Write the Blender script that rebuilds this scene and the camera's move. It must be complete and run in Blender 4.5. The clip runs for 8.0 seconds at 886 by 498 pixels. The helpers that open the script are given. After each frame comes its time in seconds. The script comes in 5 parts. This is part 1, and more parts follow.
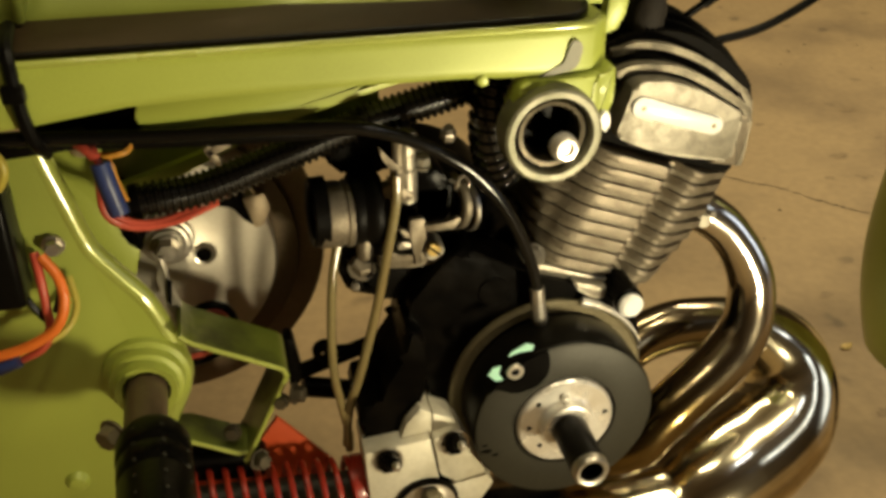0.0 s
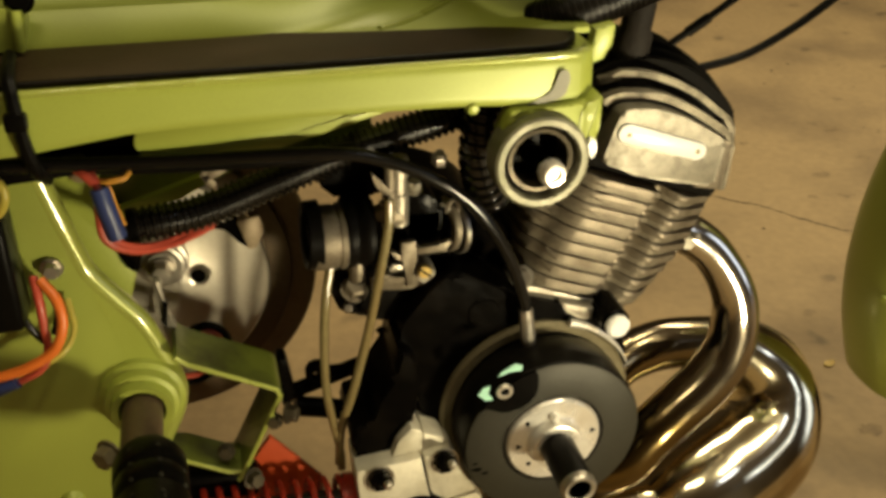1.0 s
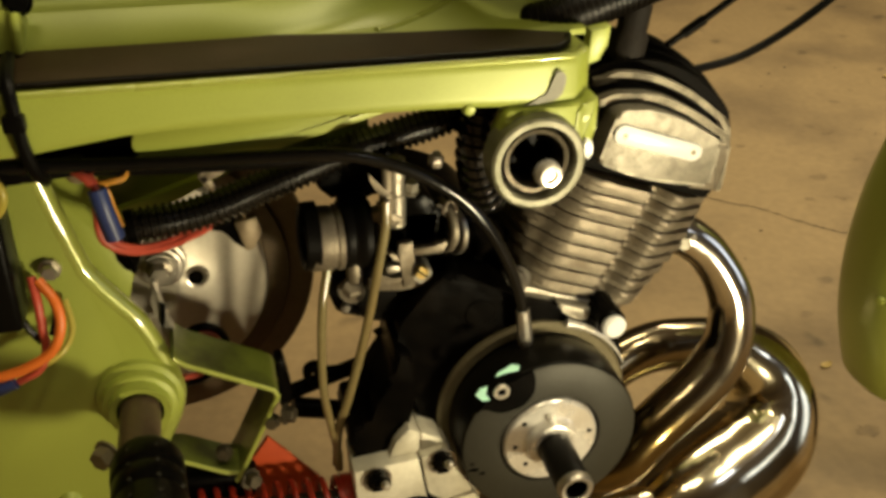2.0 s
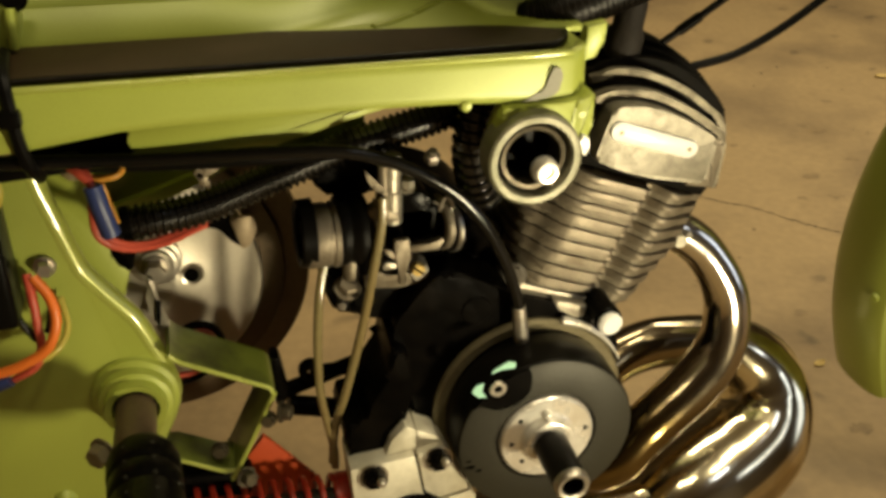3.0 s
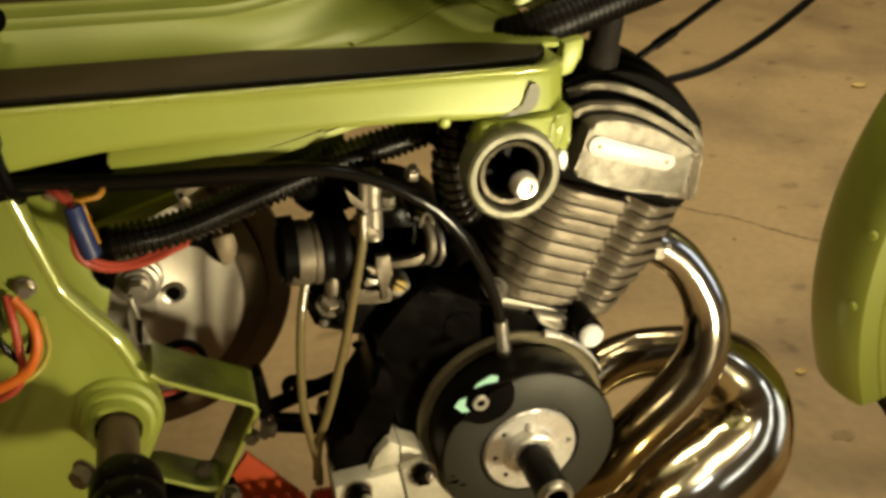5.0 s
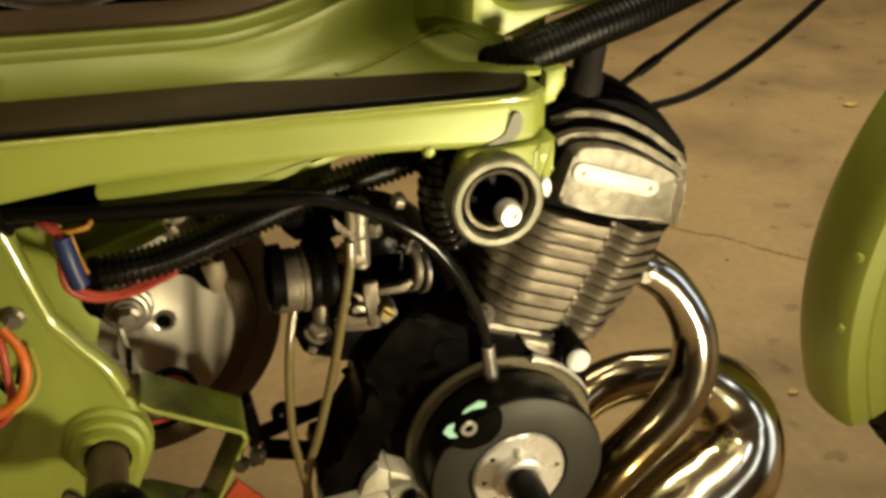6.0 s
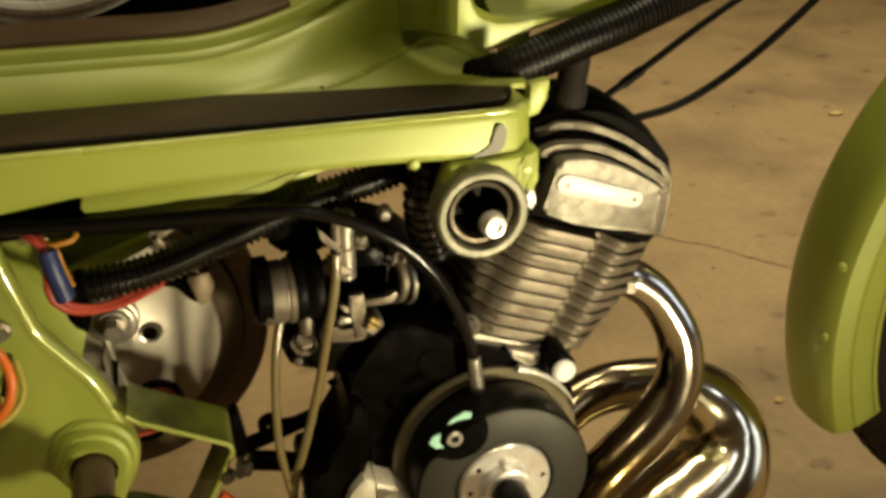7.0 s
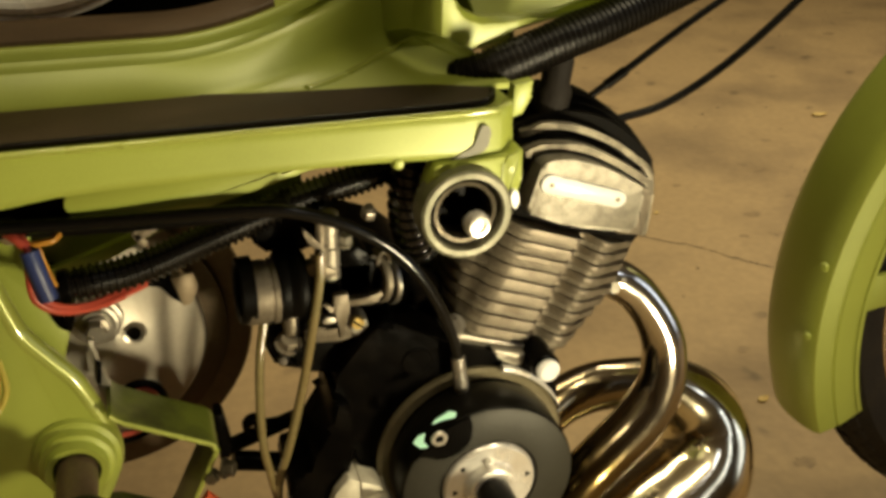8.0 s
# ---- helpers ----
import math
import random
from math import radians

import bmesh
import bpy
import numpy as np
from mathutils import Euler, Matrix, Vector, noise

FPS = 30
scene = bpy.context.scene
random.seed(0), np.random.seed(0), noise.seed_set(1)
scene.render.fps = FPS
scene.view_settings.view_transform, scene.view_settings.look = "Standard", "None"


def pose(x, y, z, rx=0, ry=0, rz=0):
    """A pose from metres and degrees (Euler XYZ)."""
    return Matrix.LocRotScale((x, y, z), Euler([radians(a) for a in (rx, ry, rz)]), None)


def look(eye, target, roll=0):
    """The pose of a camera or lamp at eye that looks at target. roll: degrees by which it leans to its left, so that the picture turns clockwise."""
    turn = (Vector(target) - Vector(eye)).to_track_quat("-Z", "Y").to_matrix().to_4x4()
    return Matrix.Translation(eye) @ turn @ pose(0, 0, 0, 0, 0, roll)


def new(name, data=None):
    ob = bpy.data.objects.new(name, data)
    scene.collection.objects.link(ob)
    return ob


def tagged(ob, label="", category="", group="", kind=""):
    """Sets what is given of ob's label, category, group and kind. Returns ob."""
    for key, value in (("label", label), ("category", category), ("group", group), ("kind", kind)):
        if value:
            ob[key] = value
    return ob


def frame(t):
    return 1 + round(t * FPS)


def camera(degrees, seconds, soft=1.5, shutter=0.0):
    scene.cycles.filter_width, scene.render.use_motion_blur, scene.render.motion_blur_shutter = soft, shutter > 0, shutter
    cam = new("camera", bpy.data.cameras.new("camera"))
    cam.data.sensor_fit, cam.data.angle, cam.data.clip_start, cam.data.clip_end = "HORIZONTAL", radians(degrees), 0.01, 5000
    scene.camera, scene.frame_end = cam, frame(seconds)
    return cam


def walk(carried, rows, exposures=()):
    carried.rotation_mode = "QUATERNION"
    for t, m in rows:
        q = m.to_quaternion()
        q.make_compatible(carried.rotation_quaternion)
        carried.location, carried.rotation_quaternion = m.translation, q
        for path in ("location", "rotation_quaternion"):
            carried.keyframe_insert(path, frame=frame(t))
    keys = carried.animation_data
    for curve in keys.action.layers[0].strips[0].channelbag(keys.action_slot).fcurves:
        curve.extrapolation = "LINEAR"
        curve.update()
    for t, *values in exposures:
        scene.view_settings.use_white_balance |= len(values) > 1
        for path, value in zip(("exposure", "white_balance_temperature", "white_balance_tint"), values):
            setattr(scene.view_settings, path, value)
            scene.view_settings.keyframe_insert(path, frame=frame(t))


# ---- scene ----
cam = camera(48.0, 8.0, soft=3.6)
PATH = [
    (0.0, -0.2007, -0.4768, 0.6600, -13.000, -30.000, 0.000),
    (0.5, -0.2036, -0.4805, 0.6671, -13.560, -29.527, 0.307),
    (1.0, -0.2054, -0.4851, 0.6711, -13.880, -29.171, 0.444),
    (1.5, -0.2046, -0.4882, 0.6710, -13.862, -28.970, 0.400),
    (3.0, -0.2079, -0.4882, 0.6682, -14.497, -28.898, 0.610),
    (3.5, -0.2091, -0.4891, 0.6668, -14.732, -28.772, 0.674),
    (4.0, -0.2104, -0.4896, 0.6667, -15.107, -28.712, 0.698),
    (4.5, -0.2098, -0.4895, 0.6680, -15.451, -28.551, 0.558),
    (6.0, -0.1998, -0.4956, 0.6777, -15.601, -27.016, -0.133),
    (6.5, -0.1993, -0.4968, 0.6791, -15.954, -26.607, -0.133),
    (7.0, -0.1978, -0.4979, 0.6813, -16.273, -26.579, 0.016),
    (7.5, -0.1983, -0.4987, 0.6814, -16.789, -26.523, 0.239),
    (8.0, -0.1970, -0.4995, 0.6815, -17.161, -26.549, 0.407),
]


def aim(x, y, z, yaw, pitch, roll):
    """Camera pose from its place, heading, tilt and lean in degrees."""
    return pose(x, y, z, 90 + pitch, 0, yaw) @ pose(0, 0, 0, 0, 0, roll)


walk(cam, [(t, aim(*row)) for t, *row in PATH], exposures=[(0.0, 0.20), (8.0, 0.20)])

# ---- light: a dim garage, its lamps unseen, two of them fill ----
FLOOR = -0.015
world = bpy.data.worlds.new("world")
world.use_nodes = True
world.node_tree.nodes["Background"].inputs["Color"].default_value = (0.02, 0.018, 0.015, 1)
world.node_tree.nodes["Background"].inputs["Strength"].default_value = 0.1
scene.world = world


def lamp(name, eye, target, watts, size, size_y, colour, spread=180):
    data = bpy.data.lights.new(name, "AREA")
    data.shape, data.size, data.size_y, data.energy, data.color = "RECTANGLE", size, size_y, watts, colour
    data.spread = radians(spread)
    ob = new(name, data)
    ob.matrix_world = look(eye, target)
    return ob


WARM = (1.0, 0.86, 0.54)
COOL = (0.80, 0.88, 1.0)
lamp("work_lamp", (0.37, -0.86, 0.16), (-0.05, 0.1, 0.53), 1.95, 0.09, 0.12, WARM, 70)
lamp("unseen_tube_lamp", (0.90, -0.42, 2.40), (-0.1, 0.1, 0.5), 22.0, 1.0, 0.07, WARM)
# fill, added to brighten the left of the tunnel
lamp("unseen_tube_lamp", (-0.30, -0.66, 2.40), (-0.2, 0.1, 0.5), 7.0, 0.6, 0.07, WARM)
lamp("unseen_tube_lamp", (0.50, 1.15, 2.40), (0.5, 0.6, 0.0), 14.0, 1.0, 0.07, WARM)
# fill, added to brighten the floor beyond the moped
lamp("unseen_tube_lamp", (1.9, 1.7, 2.40), (0.95, 1.0, 0.0), 10.0, 1.2, 0.07, WARM, 110)
lamp("ceiling_lamp", (0.92, -1.41, 2.40), (0.2, 0.1, 0.1), 1.2, 0.30, 0.16, COOL)
lamp("ceiling_lamp", (2.70, -2.70, 2.40), (0.2, 0.1, 0.1), 2.2, 0.60, 0.35, COOL)
lamp("door_daylight", (4.3, -1.6, 1.1), (0.1, 0.1, 0.3), 9.0, 1.0, 1.8, COOL)

# ---- materials ----


def material(name, colour, rough=0.5, metal=0.0, coat=0.0, grain=60.0, vary=0.25, bump=0.1, second=None,
             stain=6.0, stain_amount=0.5, rough_vary=0.15, detail=6.0, coat_rough=0.1, distance=0.001, shine=0.5):
    """A surface with a fine grain, larger stains and a slight relief."""
    mat = bpy.data.materials.new(name)
    mat.use_nodes = True
    nt = mat.node_tree
    nodes, links = nt.nodes, nt.links
    bsdf = nodes["Principled BSDF"]
    coord = nodes.new("ShaderNodeTexCoord")
    fine = nodes.new("ShaderNodeTexNoise")
    fine.inputs["Scale"].default_value, fine.inputs["Detail"].default_value = grain, detail
    broad = nodes.new("ShaderNodeTexNoise")
    broad.inputs["Scale"].default_value, broad.inputs["Detail"].default_value = stain, 8
    links.new(coord.outputs["Object"], fine.inputs["Vector"])
    links.new(coord.outputs["Object"], broad.inputs["Vector"])
    ramp = nodes.new("ShaderNodeMapRange")
    ramp.inputs["From Min"].default_value, ramp.inputs["From Max"].default_value = 0.45, 0.68
    links.new(broad.outputs["Fac"], ramp.inputs["Value"])
    dark = second or tuple(c * 0.55 for c in colour)
    stained = nodes.new("ShaderNodeMix")
    stained.data_type = "RGBA"
    stained.inputs["A"].default_value, stained.inputs["B"].default_value = (*colour, 1), (*dark, 1)
    amount = nodes.new("ShaderNodeMath")
    amount.operation = "MULTIPLY"
    amount.inputs[1].default_value = stain_amount
    links.new(ramp.outputs["Result"], amount.inputs[0])
    links.new(amount.outputs[0], stained.inputs["Factor"])
    grainy = nodes.new("ShaderNodeMix")
    grainy.data_type, grainy.blend_type = "RGBA", "MULTIPLY"
    grainy.inputs["Factor"].default_value = 1.0
    tone = nodes.new("ShaderNodeMapRange")
    tone.inputs["To Min"].default_value, tone.inputs["To Max"].default_value = 1 - vary, 1 + vary
    links.new(fine.outputs["Fac"], tone.inputs["Value"])
    links.new(stained.outputs["Result"], grainy.inputs["A"])
    links.new(tone.outputs["Result"], grainy.inputs["B"])
    links.new(grainy.outputs["Result"], bsdf.inputs["Base Color"])
    gloss = nodes.new("ShaderNodeMapRange")
    gloss.inputs["To Min"].default_value = max(rough - rough_vary, 0.02)
    gloss.inputs["To Max"].default_value = min(rough + rough_vary, 1.0)
    links.new(broad.outputs["Fac"], gloss.inputs["Value"])
    links.new(gloss.outputs["Result"], bsdf.inputs["Roughness"])
    bsdf.inputs["Metallic"].default_value, bsdf.inputs["Specular IOR Level"].default_value = metal, shine
    bsdf.inputs["Coat Weight"].default_value, bsdf.inputs["Coat Roughness"].default_value = coat, coat_rough
    if bump:
        relief = nodes.new("ShaderNodeBump")
        relief.inputs["Strength"].default_value, relief.inputs["Distance"].default_value = bump, distance
        links.new(fine.outputs["Fac"], relief.inputs["Height"])
        links.new(relief.outputs["Normal"], bsdf.inputs["Normal"])
    return mat


GREEN = material("green_paint", (0.325, 0.372, 0.058), 0.46, 0.10, 0.32, 900, 0.12, 0.02, (0.225, 0.255, 0.03), 9, 0.45, coat_rough=0.32)
GLOSS = material("glossy_green_paint", (0.345, 0.385, 0.075), 0.30, 0.15, 1.0, 900, 0.1, 0.02, (0.24, 0.265, 0.035), 12, 0.4, coat_rough=0.06)
# darker, blotched green for the bracket and the inner web
DARKGREEN = material("dark_green_paint", (0.15, 0.18, 0.024), 0.42, 0.1, 0.3, 600, 0.2, 0.05, (0.035, 0.036, 0.009), 26, 0.95)
BARE = material("bare_primer", (0.17, 0.162, 0.12), 0.55, 0.2, 0, 300, 0.2, 0.1)
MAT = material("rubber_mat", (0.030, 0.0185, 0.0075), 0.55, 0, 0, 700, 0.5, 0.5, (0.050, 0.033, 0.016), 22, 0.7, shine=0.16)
BEAD = material("shadowed_bead_rubber", (0.0065, 0.0045, 0.0022), 0.4, 0, 0, 400, 0.5, 0.3, (0.016, 0.011, 0.006), 40, 0.7, shine=0.12)
# same rubber as the near mat, coloured lighter for overhead light
LITMAT = material("lit_brown_mat", (0.075, 0.048, 0.025), 0.6, 0, 0, 500, 0.4, 0.4, (0.05, 0.033, 0.018), 16, 0.7, shine=0.2)
ALLOY = material("cast_alloy", (0.37, 0.34, 0.275), 0.38, 0.65, 0, 700, 0.3, 0.3, (0.24, 0.21, 0.16), 85, 0.75)
FINS = material("dull_alloy", (0.235, 0.20, 0.148), 0.5, 0.65, 0, 500, 0.35, 0.35, (0.12, 0.095, 0.06), 45, 0.8)
WORN = material("worn_fin_edge", (0.17, 0.148, 0.105), 0.5, 0.5, 0, 500, 0.4, 0.35, (0.06, 0.05, 0.033), 70, 0.9)
DARKFIN = material("near_black_alloy", (0.0032, 0.0026, 0.0018), 0.6, 0, 0, 500, 0.4, 0.4, (0.010, 0.0078, 0.005), 60, 0.7, shine=0.06)
BRIGHT = material("machined_alloy", (0.84, 0.81, 0.74), 0.26, 0.5, 0, 300, 0.12, 0.05, (0.46, 0.37, 0.25), 34, 0.5)
PLATE = material("polished_badge", (0.93, 0.92, 0.88), 0.35, 0.0, 0.3, 300, 0.06, 0.03)
CHROME = material("chrome", (0.80, 0.71, 0.54), 0.22, 1.0, 0, 90, 0.05, 0.02, (0.58, 0.40, 0.19), 9, 0.95, 0.05)
RING = material("worn_ring", (0.215, 0.205, 0.14), 0.45, 0.3, 0, 350, 0.3, 0.35, (0.10, 0.10, 0.045), 45, 0.8)
STEEL = material("zinc_steel", (0.55, 0.52, 0.46), 0.35, 0.9, 0, 500, 0.2, 0.15, (0.3, 0.24, 0.16), 60, 0.6)
DISC = material("satin_steel_disc", (0.43, 0.395, 0.325), 0.46, 0.7, 0, 250, 0.1, 0.05, (0.34, 0.285, 0.20), 14, 0.5)
RUSTY = material("brown_ring", (0.105, 0.075, 0.040), 0.42, 0.2, 0.1, 260, 0.3, 0.2, (0.09, 0.055, 0.03), 16, 0.7)
BLACK = material("black_plastic", (0.0022, 0.0020, 0.0017), 0.30, 0, 0, 400, 0.4, 0.15, (0.005, 0.0042, 0.003), 20, 0.5, shine=0.06)
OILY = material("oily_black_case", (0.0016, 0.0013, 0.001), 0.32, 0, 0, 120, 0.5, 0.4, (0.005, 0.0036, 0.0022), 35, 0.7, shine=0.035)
RUBBER = material("black_rubber", (0.0024, 0.0021, 0.0017), 0.40, 0, 0, 500, 0.4, 0.2, (0.0055, 0.0042, 0.003), 18, 0.5, shine=0.08)
CONDUIT = material("conduit_plastic", (0.0030, 0.0026, 0.002), 0.20, 0, 0, 500, 0.4, 0.03, (0.006, 0.0048, 0.0035), 18, 0.5, 0.04, shine=0.6)
HOSE = material("glossy_hose", (0.0035, 0.0032, 0.0026), 0.18, 0, 0.0, 300, 0.3, 0.05, (0.008, 0.0065, 0.005), 20, 0.4, 0.05, shine=0.3)
FLYFACE = material("flywheel_face", (0.028, 0.026, 0.017), 0.5, 0.2, 0, 350, 0.2, 0.15, (0.019, 0.0175, 0.012), 18, 0.6, shine=0.35)
OLIVE = material("dull_cast_ring", (0.19, 0.16, 0.09), 0.5, 0.4, 0, 300, 0.25, 0.2, (0.12, 0.095, 0.05), 22, 0.6)
RED = material("red_enamel", (0.30, 0.022, 0.009), 0.35, 0, 0.25, 300, 0.2, 0.05, (0.15, 0.011, 0.006), 30, 0.5)
ORANGE = material("orange_sheet", (0.44, 0.052, 0.005), 0.6, 0, 0, 200, 0.1, 0.05, shine=0.25)
COVER = material("weathered_side_plate", (0.21, 0.19, 0.143), 0.42, 0.35, 0, 600, 0.3, 0.3, (0.125, 0.108, 0.077), 140, 0.8)
CORE = material("dusty_alloy", (0.20, 0.17, 0.12), 0.6, 0.4, 0, 500, 0.35, 0.35, (0.15, 0.12, 0.08), 60, 0.8)
DRUM = material("black_drum_steel", (0.0045, 0.0038, 0.0027), 0.38, 0.15, 0, 350, 0.25, 0.08, (0.010, 0.008, 0.005), 22, 0.6, shine=0.12)
CHAMBER = material("polished_chrome", (0.80, 0.73, 0.54), 0.15, 1.0, 0, 60, 0.04, 0.015, (0.44, 0.32, 0.14), 9, 0.9, 0.04)
FLANGE = material("dull_flange", (0.20, 0.145, 0.085), 0.5, 0.2, 0, 260, 0.25, 0.2, (0.13, 0.085, 0.045), 18, 0.7)
DULLNUT = material("dull_oily_steel", (0.085, 0.070, 0.044), 0.38, 0.6, 0, 400, 0.3, 0.2, (0.03, 0.024, 0.015), 70, 0.8)
TAB = material("beige_steel", (0.36, 0.28, 0.18), 0.45, 0.3, 0, 260, 0.2, 0.1)
CREAM = material("pale_alloy_block", (0.62, 0.58, 0.46), 0.5, 0.25, 0, 300, 0.15, 0.2, (0.36, 0.31, 0.2), 45, 0.5)
BRASS = material("brass", (0.75, 0.56, 0.20), 0.28, 0.95, 0, 300, 0.1, 0.05)
AMBER = material("amber_hose", (0.19, 0.155, 0.066), 0.22, 0, 0.7, 200, 0.2, 0.05, (0.2, 0.12, 0.04), 20, 0.6)
TYRE = material("tyre_rubber", (0.016, 0.013, 0.010), 0.7, 0, 0, 300, 0.5, 0.5, (0.035, 0.027, 0.018), 20, 0.6, shine=0.2)
SLEEVE = material("dull_black_sleeve", (0.0045, 0.0036, 0.0026), 0.36, 0, 0, 500, 0.4, 0.2, (0.009, 0.0065, 0.0045), 30, 0.6, shine=0.22)
WHITE = material("pale_print", (0.38, 0.70, 0.56), 0.5, 0, 0, 200, 0.05, 0)
W_ORANGE = material("orange_wire_skin", (0.66, 0.15, 0.02), 0.4, 0, 0, 200, 0.1, 0)
W_RED = material("red_wire_skin", (0.44, 0.065, 0.035), 0.4, 0, 0, 200, 0.15, 0)
W_BLUE = material("blue_sleeve_skin", (0.022, 0.036, 0.125), 0.4, 0, 0, 200, 0.15, 0)
W_YELLOW = material("yellow_wire_skin", (0.40, 0.33, 0.05), 0.4, 0, 0, 200, 0.15, 0)
W_AMBER = material("amber_wire_skin", (0.52, 0.24, 0.03), 0.4, 0, 0, 200, 0.15, 0)
LEAF = material("dry_leaf_skin", (0.62, 0.45, 0.16), 0.7, 0, 0, 200, 0.3, 0.2)
PLASTER = material("garage_plaster", (0.36, 0.29, 0.195), 0.85, 0, 0, 40, 0.08, 0.2, (0.27, 0.215, 0.145), 1.2, 0.5)
STAIN = material("soaked_dirt", (0.25, 0.170, 0.085), 0.62, 0, 0, 70, 0.3, 0.3, (0.33, 0.23, 0.115), 60, 0.9)
CRACK = material("crack_dirt", (0.06, 0.045, 0.03), 0.9, 0, 0, 200, 0.3, 0.2)


def concrete():
    """Worn garage concrete: a broad mottling, fine grain, dark oil spots."""
    mat = material("concrete", (0.395, 0.275, 0.138), 0.62, 0, 0, 70, 0.22, 0.35, (0.23, 0.158, 0.082), 4.0, 0.9, distance=0.002)
    nt = mat.node_tree
    nodes, links = nt.nodes, nt.links
    bsdf = nodes["Principled BSDF"]
    before = bsdf.inputs["Base Color"].links[0].from_socket
    coord = nodes.new("ShaderNodeTexCoord")
    warp = nodes.new("ShaderNodeTexNoise")
    warp.inputs["Scale"].default_value = 18
    links.new(coord.outputs["Object"], warp.inputs["Vector"])
    bent = nodes.new("ShaderNodeMix")
    bent.data_type = "VECTOR"
    bent.inputs["Factor"].default_value = 0.06
    links.new(coord.outputs["Object"], bent.inputs["A"])
    links.new(warp.outputs["Color"], bent.inputs["B"])
    spots = nodes.new("ShaderNodeTexVoronoi")
    spots.inputs["Scale"].default_value = 10
    links.new(bent.outputs["Result"], spots.inputs["Vector"])
    edge = nodes.new("ShaderNodeMapRange")
    edge.inputs["From Min"].default_value, edge.inputs["From Max"].default_value = 0.08, 0.16
    edge.inputs["To Min"].default_value, edge.inputs["To Max"].default_value = 0.6, 1.0
    links.new(spots.outputs["Distance"], edge.inputs["Value"])
    mix = nodes.new("ShaderNodeMix")
    mix.data_type, mix.blend_type = "RGBA", "MULTIPLY"
    mix.inputs["Factor"].default_value = 1
    links.new(before, mix.inputs["A"])
    links.new(edge.outputs["Result"], mix.inputs["B"])
    links.new(mix.outputs["Result"], bsdf.inputs["Base Color"])
    return mat


CONCRETE = concrete()


def browned_chrome():
    """Chrome that turns from silver near the cylinder to brown along the lower coils."""
    mat = material("brown_tinted_chrome", (0.82, 0.78, 0.70), 0.17, 1.0, 0, 90, 0.05, 0.02, (0.60, 0.44, 0.24), 10, 0.9, 0.05)
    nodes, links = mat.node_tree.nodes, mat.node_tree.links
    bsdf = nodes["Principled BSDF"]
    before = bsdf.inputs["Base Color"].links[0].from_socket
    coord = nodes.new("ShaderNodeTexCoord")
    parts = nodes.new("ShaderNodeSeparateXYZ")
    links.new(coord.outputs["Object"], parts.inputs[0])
    browning = nodes.new("ShaderNodeMapRange")
    browning.inputs["From Min"].default_value, browning.inputs["From Max"].default_value = 0.19, 0.30
    links.new(parts.outputs["Z"], browning.inputs["Value"])
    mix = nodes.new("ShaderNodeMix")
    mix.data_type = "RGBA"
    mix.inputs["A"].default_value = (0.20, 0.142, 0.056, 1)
    links.new(browning.outputs["Result"], mix.inputs["Factor"])
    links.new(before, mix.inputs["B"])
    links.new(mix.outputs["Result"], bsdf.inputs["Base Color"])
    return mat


BROWNED = browned_chrome()

# ---- building helpers ----


def part(name, bm, mat, parent=None, label="", smooth=True):
    """One mesh object of a bmesh, under its thing."""
    bmesh.ops.recalc_face_normals(bm, faces=bm.faces[:])
    data = bpy.data.meshes.new(name)
    bm.to_mesh(data)
    bm.free()
    data.materials.append(mat)
    if smooth:
        data.shade_smooth()
        data.set_sharp_from_angle(angle=radians(38))
    ob = new(name, data)
    if parent:
        ob.parent = parent
        ob.matrix_parent_inverse = parent.matrix_basis.inverted()
    return tagged(ob, label=label)


def thing(name, place, label, category, group="", kind=""):
    ob = new(name)
    ob.empty_display_size = 0.02
    ob.matrix_basis = Matrix.Translation(place)
    return tagged(ob, label, category, group, kind)


def moved(bm, m):
    bmesh.ops.transform(bm, matrix=m, verts=bm.verts[:])
    return bm


def box(sx, sy, sz, m=Matrix(), bevel=0.002, segments=2):
    bm = bmesh.new()
    bmesh.ops.create_cube(bm, size=1)
    bmesh.ops.scale(bm, vec=(sx, sy, sz), verts=bm.verts[:])
    if bevel:
        bmesh.ops.bevel(bm, geom=bm.edges[:], offset=bevel, segments=segments, affect="EDGES", profile=0.5)
    return moved(bm, m)


def at(x, y, z, rx=0, ry=0, rz=0):
    return pose(x, y, z, rx, ry, rz)


def plate(outline, y0, y1, bevel=0.0015, segments=2, m=Matrix()):
    """A flat sheet with the outline in x and z, from y0 (near) to y1."""
    bm = bmesh.new()
    near = [bm.verts.new((x, y0, z)) for x, z in outline]
    far = [bm.verts.new((x, y1, z)) for x, z in outline]
    n = len(outline)
    bm.faces.new(near)
    bm.faces.new(far[::-1])
    rims = [bm.faces.new((near[i], far[i], far[(i + 1) % n], near[(i + 1) % n])) for i in range(n)]
    if bevel:
        edges = [e for e in bm.edges if abs(e.verts[0].co.y - e.verts[1].co.y) < 1e-9]
        bmesh.ops.bevel(bm, geom=edges, offset=bevel, segments=segments, affect="EDGES", profile=0.5)
    return moved(bm, m)


def rounded(outline, radius, steps=5):
    """The outline with its corners rounded."""
    out, n = [], len(outline)
    for i in range(n):
        p, a, b = (Vector(outline[j % n]) for j in (i, i - 1, i + 1))
        da, db = (a - p), (b - p)
        r = min(radius, da.length * 0.45, db.length * 0.45)
        p0, p1 = p + da.normalized() * r, p + db.normalized() * r
        for k in range(steps + 1):
            t = k / steps
            out.append(tuple((1 - t) ** 2 * p0 + 2 * t * (1 - t) * p + t**2 * p1))
    return out


